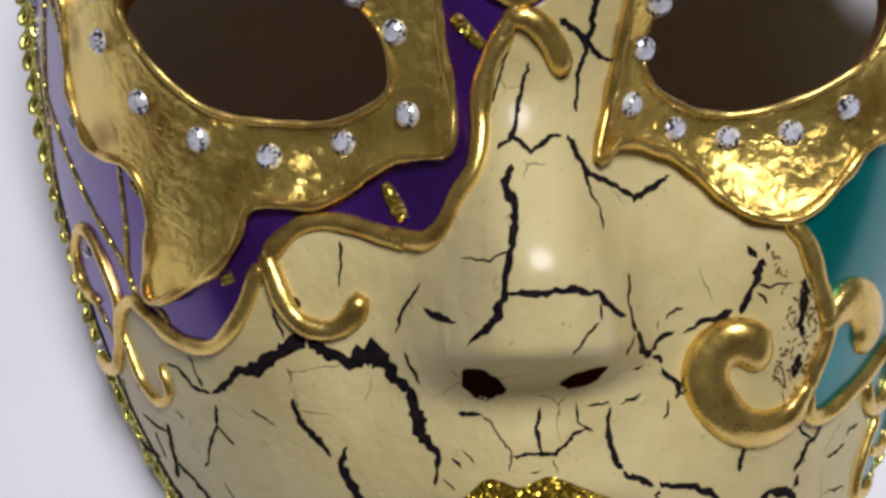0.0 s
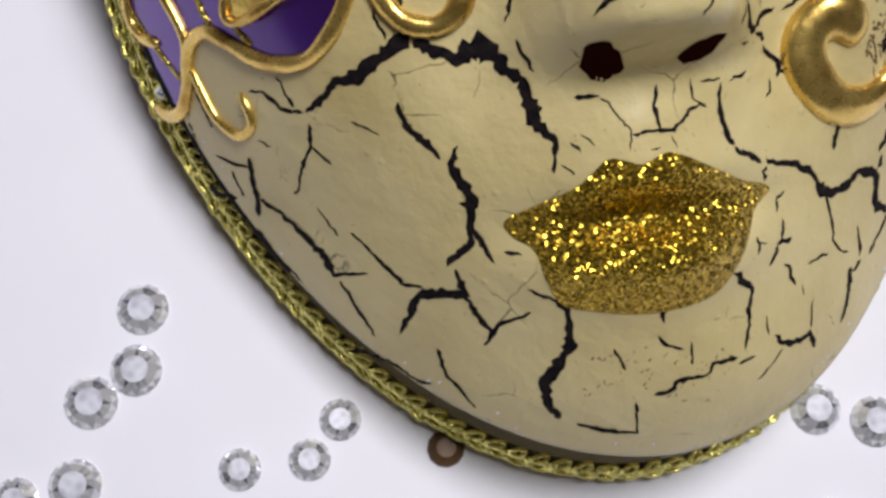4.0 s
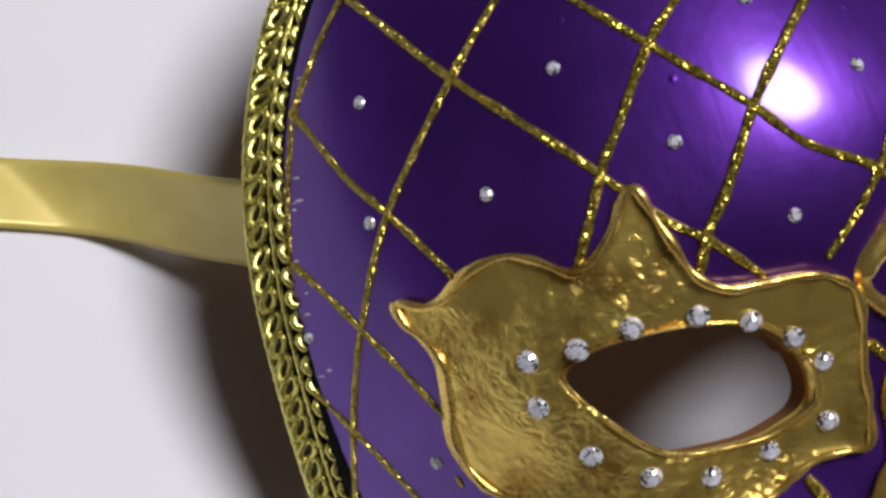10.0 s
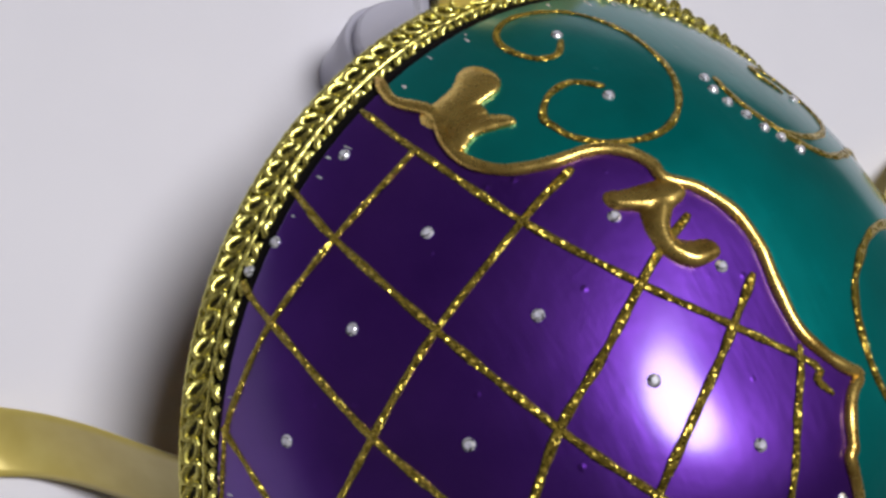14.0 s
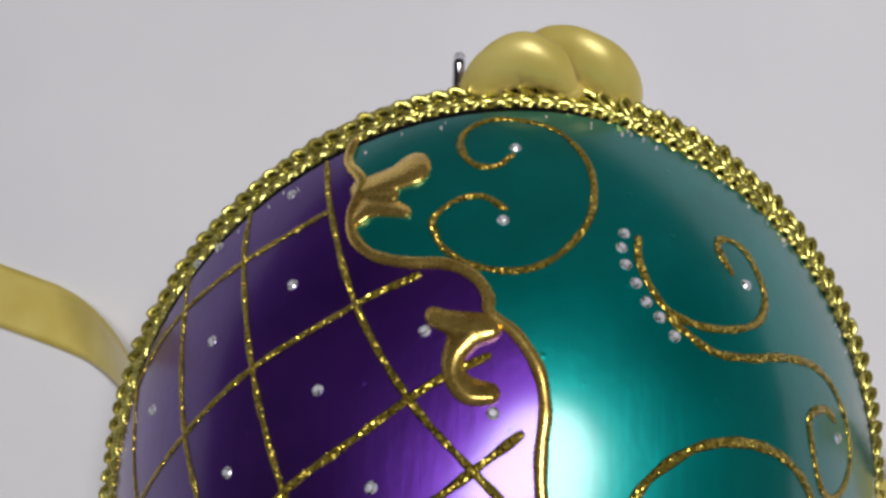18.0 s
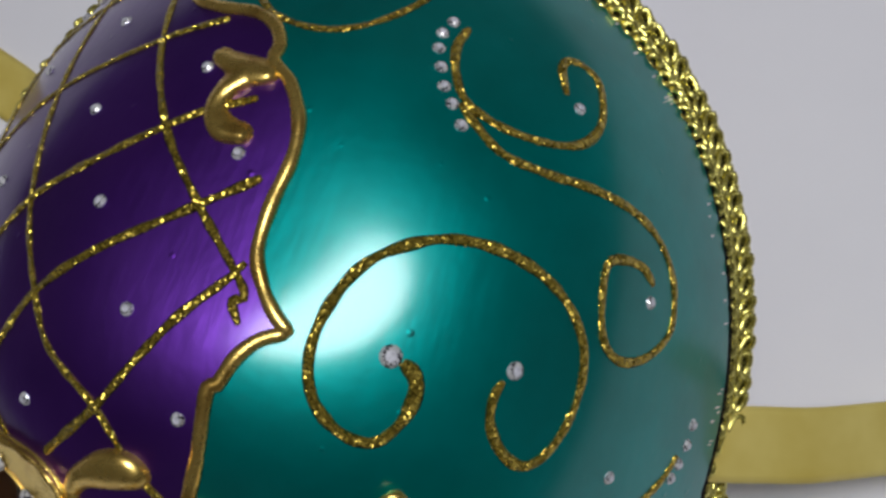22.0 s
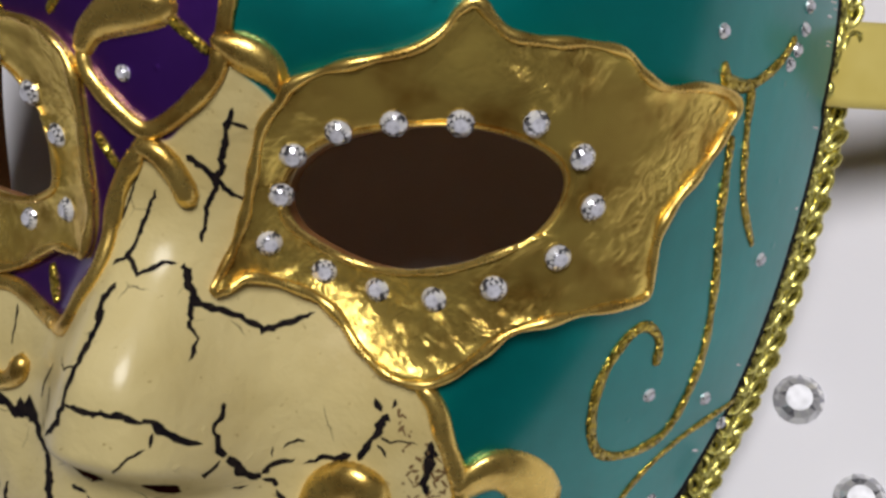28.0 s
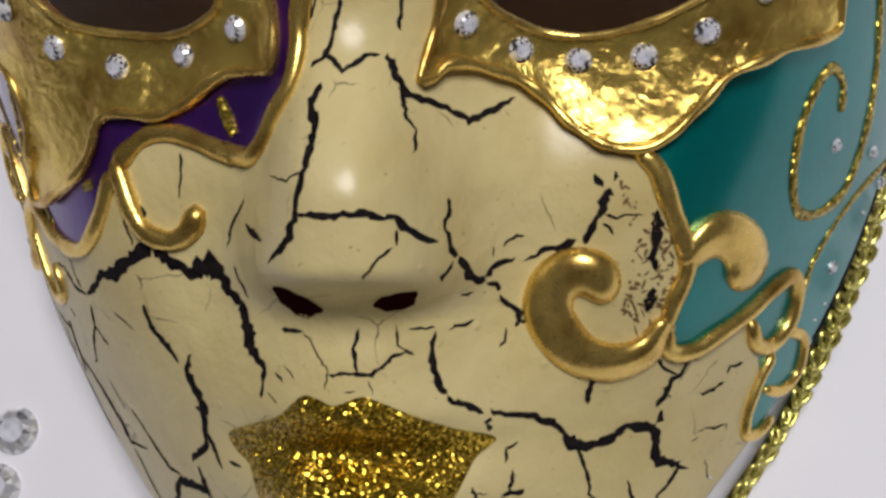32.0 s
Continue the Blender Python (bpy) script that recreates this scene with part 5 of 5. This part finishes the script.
def braid():
    gs = np.linspace(0, 2 * math.pi, 4001)[:-1]
    edge = np.array([rim_point(g, 0.0) for g in gs])
    d = np.r_[0, np.cumsum(np.linalg.norm(np.diff(edge, axis=0), axis=1))]

    def frame_at(share):
        j = int(np.searchsorted(d, (d[-1] * share) % d[-1])) % len(gs)
        t = edge[(j + 5) % len(gs)] - edge[j - 5]
        t = t / np.linalg.norm(t)
        out = np.cross(t, (0, 0, 1))
        out = out / np.linalg.norm(out)
        # pulled together and lower under the chin
        snug = 1 - 0.42 * max(0.0, min(1.0, (55 - edge[j][1]) / 65))
        return edge[j], t, out, np.cross(out, t), snug

    def across(share, f, lift=0.0):
        """A place on the braid: f from 0 on its outer edge to 1 on its inner one."""
        p, t, out, up, snug = frame_at(share)
        bow = 1.15 * math.sin(math.pi * min(max(f, 0), 1)) + lift
        return p + snug * (out * (-0.6 - 4.7 * f + 0.72 * bow) + up * (1.1 + 6.2 * f + 2.4 * f * f + 0.7 * bow)) - out * 0.5 * (1 - snug)

    # sheet coloured near black as the shade between threads, reaching in over the shell's edge
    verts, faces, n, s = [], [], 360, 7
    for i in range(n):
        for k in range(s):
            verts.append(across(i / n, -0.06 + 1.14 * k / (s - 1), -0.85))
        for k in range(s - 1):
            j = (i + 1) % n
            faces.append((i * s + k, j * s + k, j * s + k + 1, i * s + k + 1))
    core = part("braid", mesh_of("braid", verts, [f[::-1] for f in faces], BRAID_GAP_SHADE), mask, "gold metallic chain braid round the rim")
    # the two cords of the chain
    for f, r in ((0.0, 0.78), (0.68, 0.55)):
        line = [across((i + 0.2 * math.sin(1.7 * i)) / 640, f, 0.12 * math.sin(2.1 * i)) for i in range(640)]
        part("cord", mesh_of("cord", *tube(line, r, 6, True, 0.16), BRAID), core, "smooth gold edge cord")
    link, bead, count = link_mesh(), bead_mesh(), 165
    for mesh, f, lift, lean, turn, size in ((link, 0.36, 0.25, 0.62, 0.0, 1.0), (bead, 0.96, 0.7, 0.35, 0.4, 1.12)):
        for i in range(count):
            share = (i + rng.normal(0, 0.05)) / count
            p, t, out, up, snug = frame_at(share)
            face = up * math.cos(lean) + out * math.sin(lean)
            x = np.cross(t, face)
            m = Matrix(((x[0], t[0], face[0], 0), (x[1], t[1], face[1], 0), (x[2], t[2], face[2], 0), (0, 0, 0, 1)))
            p = across(share, f, lift + rng.normal(0, 0.08))
            part(mesh.name, mesh, core, "", Matrix.Translation(p * MM) @ m @ Matrix.Rotation(turn + rng.normal(0, 0.1), 4, "Z") @ Matrix.Rotation(rng.normal(0, 0.14), 4, "X") @ Matrix.Diagonal((*(size * rng.uniform(0.92, 1.08, 3) * (snug, 1, snug)), 1)))
    # black strip painted as the shadow gap beside the braid, down to below the mouth
    verts, faces, n, s = [], [], 500, 4
    for i in range(n):
        g = 2 * math.pi * i / n
        e = shell_edge(g)
        # broad and plain to see down the purple cheek, narrow elsewhere
        x, y, _ = rim_point(g, e)
        broad = 1 + 3.0 * float(smooth(75, 40, y) * smooth(12, 36, y)) * (x < 0)
        ragged = 1 + 0.25 * math.sin(7.1 * i) * math.sin(2.3 * i)
        for inset, down in ((e - 0.003, -6.0), (e - 0.003, 0.1), (e + 0.0015 * broad * ragged, 0.16), (e + 0.003 + 0.0015 * broad * ragged, 0.0)):
            q = rim_point(g, inset)
            verts.append((q[0], q[1], float(height(q[0], q[1])) + down))
        for k in range(s - 1):
            j = (i + 1) % n
            if verts[i * s][1] > (-6 if verts[i * s][0] < 0 else 10):
                faces.append((i * s + k, j * s + k, j * s + k + 1, i * s + k + 1))
    part("rim_gap_shade", mesh_of("rim_gap_shade", verts, [f[::-1] for f in faces], RIM_SHADE), core, "black strip painted as the shadow gap behind the braid")
    # dried runs of clear glue on the paint beside it
    tagged(part("glue_run", mesh_of("glue_run", *glue_runs(), GLUE), core, "dried runs of clear glue beside the braid"), kind="stuff")


def glue_runs():
    r = np.random.default_rng(11)
    verts, faces = [], []
    for share in r.uniform(0, 1, 80):
        q = rim_point(2 * math.pi * share, shell_edge(2 * math.pi * share) + r.uniform(0.008, 0.022))
        g = 2 * math.pi * share
        t = rim_point(g + 0.01, 0.0) - rim_point(g, 0.0)
        t = t / np.linalg.norm(t)
        out = np.array([t[1], -t[0], 0.0])
        w, h = r.uniform(0.12, 0.3), r.uniform(0.2, 0.6)
        k0 = len(verts)
        for lift, f in ((0.0, 1.0), (0.14, 0.6)):
            for j in range(6):
                g = 2 * math.pi * j / 6
                e = q[:2] + t[:2] * w * f * math.cos(g) + out[:2] * h * f * math.sin(g)
                verts.append(lifted(e[0], e[1], lift))
        for j in range(6):
            a = (j + 1) % 6
            faces.append((k0 + j, k0 + a, k0 + 6 + a, k0 + 6 + j))
        faces.append(tuple(k0 + 6 + j for j in range(6)))
    return verts, faces


braid()


# ---- ribbons ----
def band(name, line, width, mat, wide=6):
    """A thin cloth strip along a line of (place, sideways vector)."""
    verts, faces = [], []
    for p, s in line:
        p, s = np.array(p, float), np.array(s, float)
        s = s / np.linalg.norm(s)
        for k in range(wide):
            f = k / (wide - 1) - 0.5
            verts.append(p + s * f * width)
    n = len(line)
    for i in range(n - 1):
        for k in range(wide - 1):
            a = i * wide + k
            faces.append((a, a + wide, a + wide + 1, a + 1))
    return mesh_of(name, verts, faces, mat)


def over_table(x, y, h):
    """A place in the mask's axes h millimetres over the table."""
    return x, y, -3.05 + 0.024 * x - 0.352 * y + h


def strip(name, pts, side, width, label):
    c = spline([over_table(*q) for q in pts], 2.0)
    me = band(name, [(p, side) for p in c], width, RIBBON, 10)
    # the western ribbon slopes down from the rim to a slanting crease and lies flat beyond it
    for v in me.vertices:
        x, y = v.co.x / MM, v.co.y / MM
        if x < 0:
            e = (-19 * (x + 109) - 10 * (y - 127)) / 21.5
            h = 1.0 + (0.3 * -e + 0.05 * e * e if e < 0 else 0.5 * (1 - math.cos(e / 9)))
            v.co.z = over_table(x, y, h)[2] * MM
    ob = part(name, me, mask, label)
    s = ob.modifiers.new("cloth", "SOLIDIFY")
    s.thickness, s.offset = 0.0004, 0
    return ob


strip("ribbon", [(-64, 102, 44), (-80, 110, 24), (-92, 117, 7), (-104, 122, 2), (-125, 128.5, 1.5), (-160, 139, 1.5), (-220, 157, 1.5)], (0.28, 0.95, -0.33), 15.5, "flat gold satin ribbon tied to the rim and lying on the table")
strip("ribbon", [(78, 98, 49), (88, 98.5, 44), (96, 99.5, 40), (106, 101, 35), (122, 104.5, 25), (145, 109, 11), (170, 114, 2.5), (230, 125, 1.5)], (-0.16, 0.97, -0.2), 15, "flat gold satin ribbon tied to the rim and lying on the table")


def bow_loop(knots, label):
    """A puffed loop of satin ribbon: knots of (place, half width, half thickness); folds run along it."""
    c = spline([(*p, w, h) for p, w, h in knots], 0.8)
    n, s = len(c), 24
    verts, faces = [], []
    for i in range(n):
        t = c[min(i + 1, n - 1)][:3] - c[max(i - 1, 0)][:3]
        t = t / np.linalg.norm(t)
        side = np.cross(t, (0, -0.35, 1))
        side = side / np.linalg.norm(side)
        up = np.cross(side, t)
        f = i / (n - 1)
        for k in range(s):
            g = 2 * math.pi * k / s
            w, h = c[i][3], c[i][4]
            fold = 1 + 0.10 * math.sin(3 * g + 4 * f) * math.sin(math.pi * f)
            x = math.copysign(abs(math.cos(g)) ** 0.8, math.cos(g)) * w * fold
            bow = 0.42 * w * (1 - (x / w) ** 2)
            verts.append(c[i][:3] + side * x + up * (math.sin(g) * h * fold + bow - 0.2 * w))
    for i in range(n - 1):
        for k in range(s):
            faces.append((i * s + k, i * s + (k + 1) % s, (i + 1) * s + (k + 1) % s, (i + 1) * s + k))
    part("ribbon_loop", mesh_of("ribbon_loop", verts, [f[::-1] for f in faces], RIBBON), mask, label)


bow_loop([((-2, 182, -1), 3.5, 0.5), ((-1.5, 187, 3), 4.5, 0.6), ((1.5, 192.5, 7), 5.6, 0.7), ((7, 195.5, 9), 6.2, 0.7), ((12.5, 194, 9), 5.2, 0.7), ((16.5, 191, 7.5), 2.9, 0.7), ((18.5, 188.5, 5.5), 1.2, 0.7)], "glossy gold satin ribbon loop above the forehead")
bow_loop([((9, 197.5, 2), 2.5, 0.6), ((13.5, 199, 5), 4, 0.7), ((19, 197.5, 7), 5.6, 0.7), ((24.5, 194, 7), 6, 0.7), ((28.5, 189, 4), 5, 0.6), ((29.5, 183, -1), 4, 0.5)], "glossy gold satin ribbon loop above the forehead")
bow_loop([((14, 190, 3), 1.5, 1.5), ((17.5, 189.5, 5), 2.2, 2.0), ((21, 190, 3), 1.5, 1.5)], "tight knot of gold satin ribbon")


# ---- clear stand that props up the forehead ----
def rounded_box(name, w, d, h, r, mat, wall=0.0):
    """An upright box with rounded vertical edges, standing on z = 0, open at the top where wall is set."""
    def ring(inset, z):
        out = []
        for cx, cy, a0 in ((w / 2 - r, d / 2 - r, 0), (-w / 2 + r, d / 2 - r, 90), (-w / 2 + r, -d / 2 + r, 180), (w / 2 - r, -d / 2 + r, 270)):
            for k in range(7):
                a = math.radians(a0 + 15 * k)
                out.append((cx + (r - inset) * math.cos(a), cy + (r - inset) * math.sin(a), z))
        return out
    rings = [ring(0, 0), ring(0, h - 0.8), ring(0.8, h), ring(wall, h), ring(wall, wall)] if wall else [ring(0, 0), ring(0, h - 0.8), ring(0.8, h)]
    n = 28
    verts = [v for q in rings for v in q]
    faces = [(k * n + i, k * n + (i + 1) % n, (k + 1) * n + (i + 1) % n, (k + 1) * n + i) for k in range(len(rings) - 1) for i in range(n)]
    faces += [tuple(range(n))[::-1], tuple((len(rings) - 1) * n + i for i in range(n))]
    return mesh_of(name, verts, faces, mat)


stand = tagged(new("display_stand"), "clear frosted plastic stand propping up the forehead of the mask", "stand")
back = TILT @ Vector((14 * MM, 195 * MM, -41 * MM))
stand.matrix_basis = Matrix.Translation((back.x, back.y - 22 * MM, 0))
part("body", rounded_box("body", 42, 44, 24, 9, CLEAR), stand)
part("lid", rounded_box("lid", 39, 41, 5, 9, CLEAR), stand, "thinner rounded lid of clear plastic", Matrix.Translation((0, 0, 24.2 * MM)))

# a bent chrome clip that holds the bow at the rim
part("ribbon_clip", rounded_box("ribbon_clip", 2.6, 11, 7, 1.2, CHROME), mask, "narrow chrome clip beside the ribbon bow", Matrix.Translation((-5.6 * MM, 191.5 * MM, -3.5 * MM)) @ Matrix.Rotation(0.25, 4, "X"))
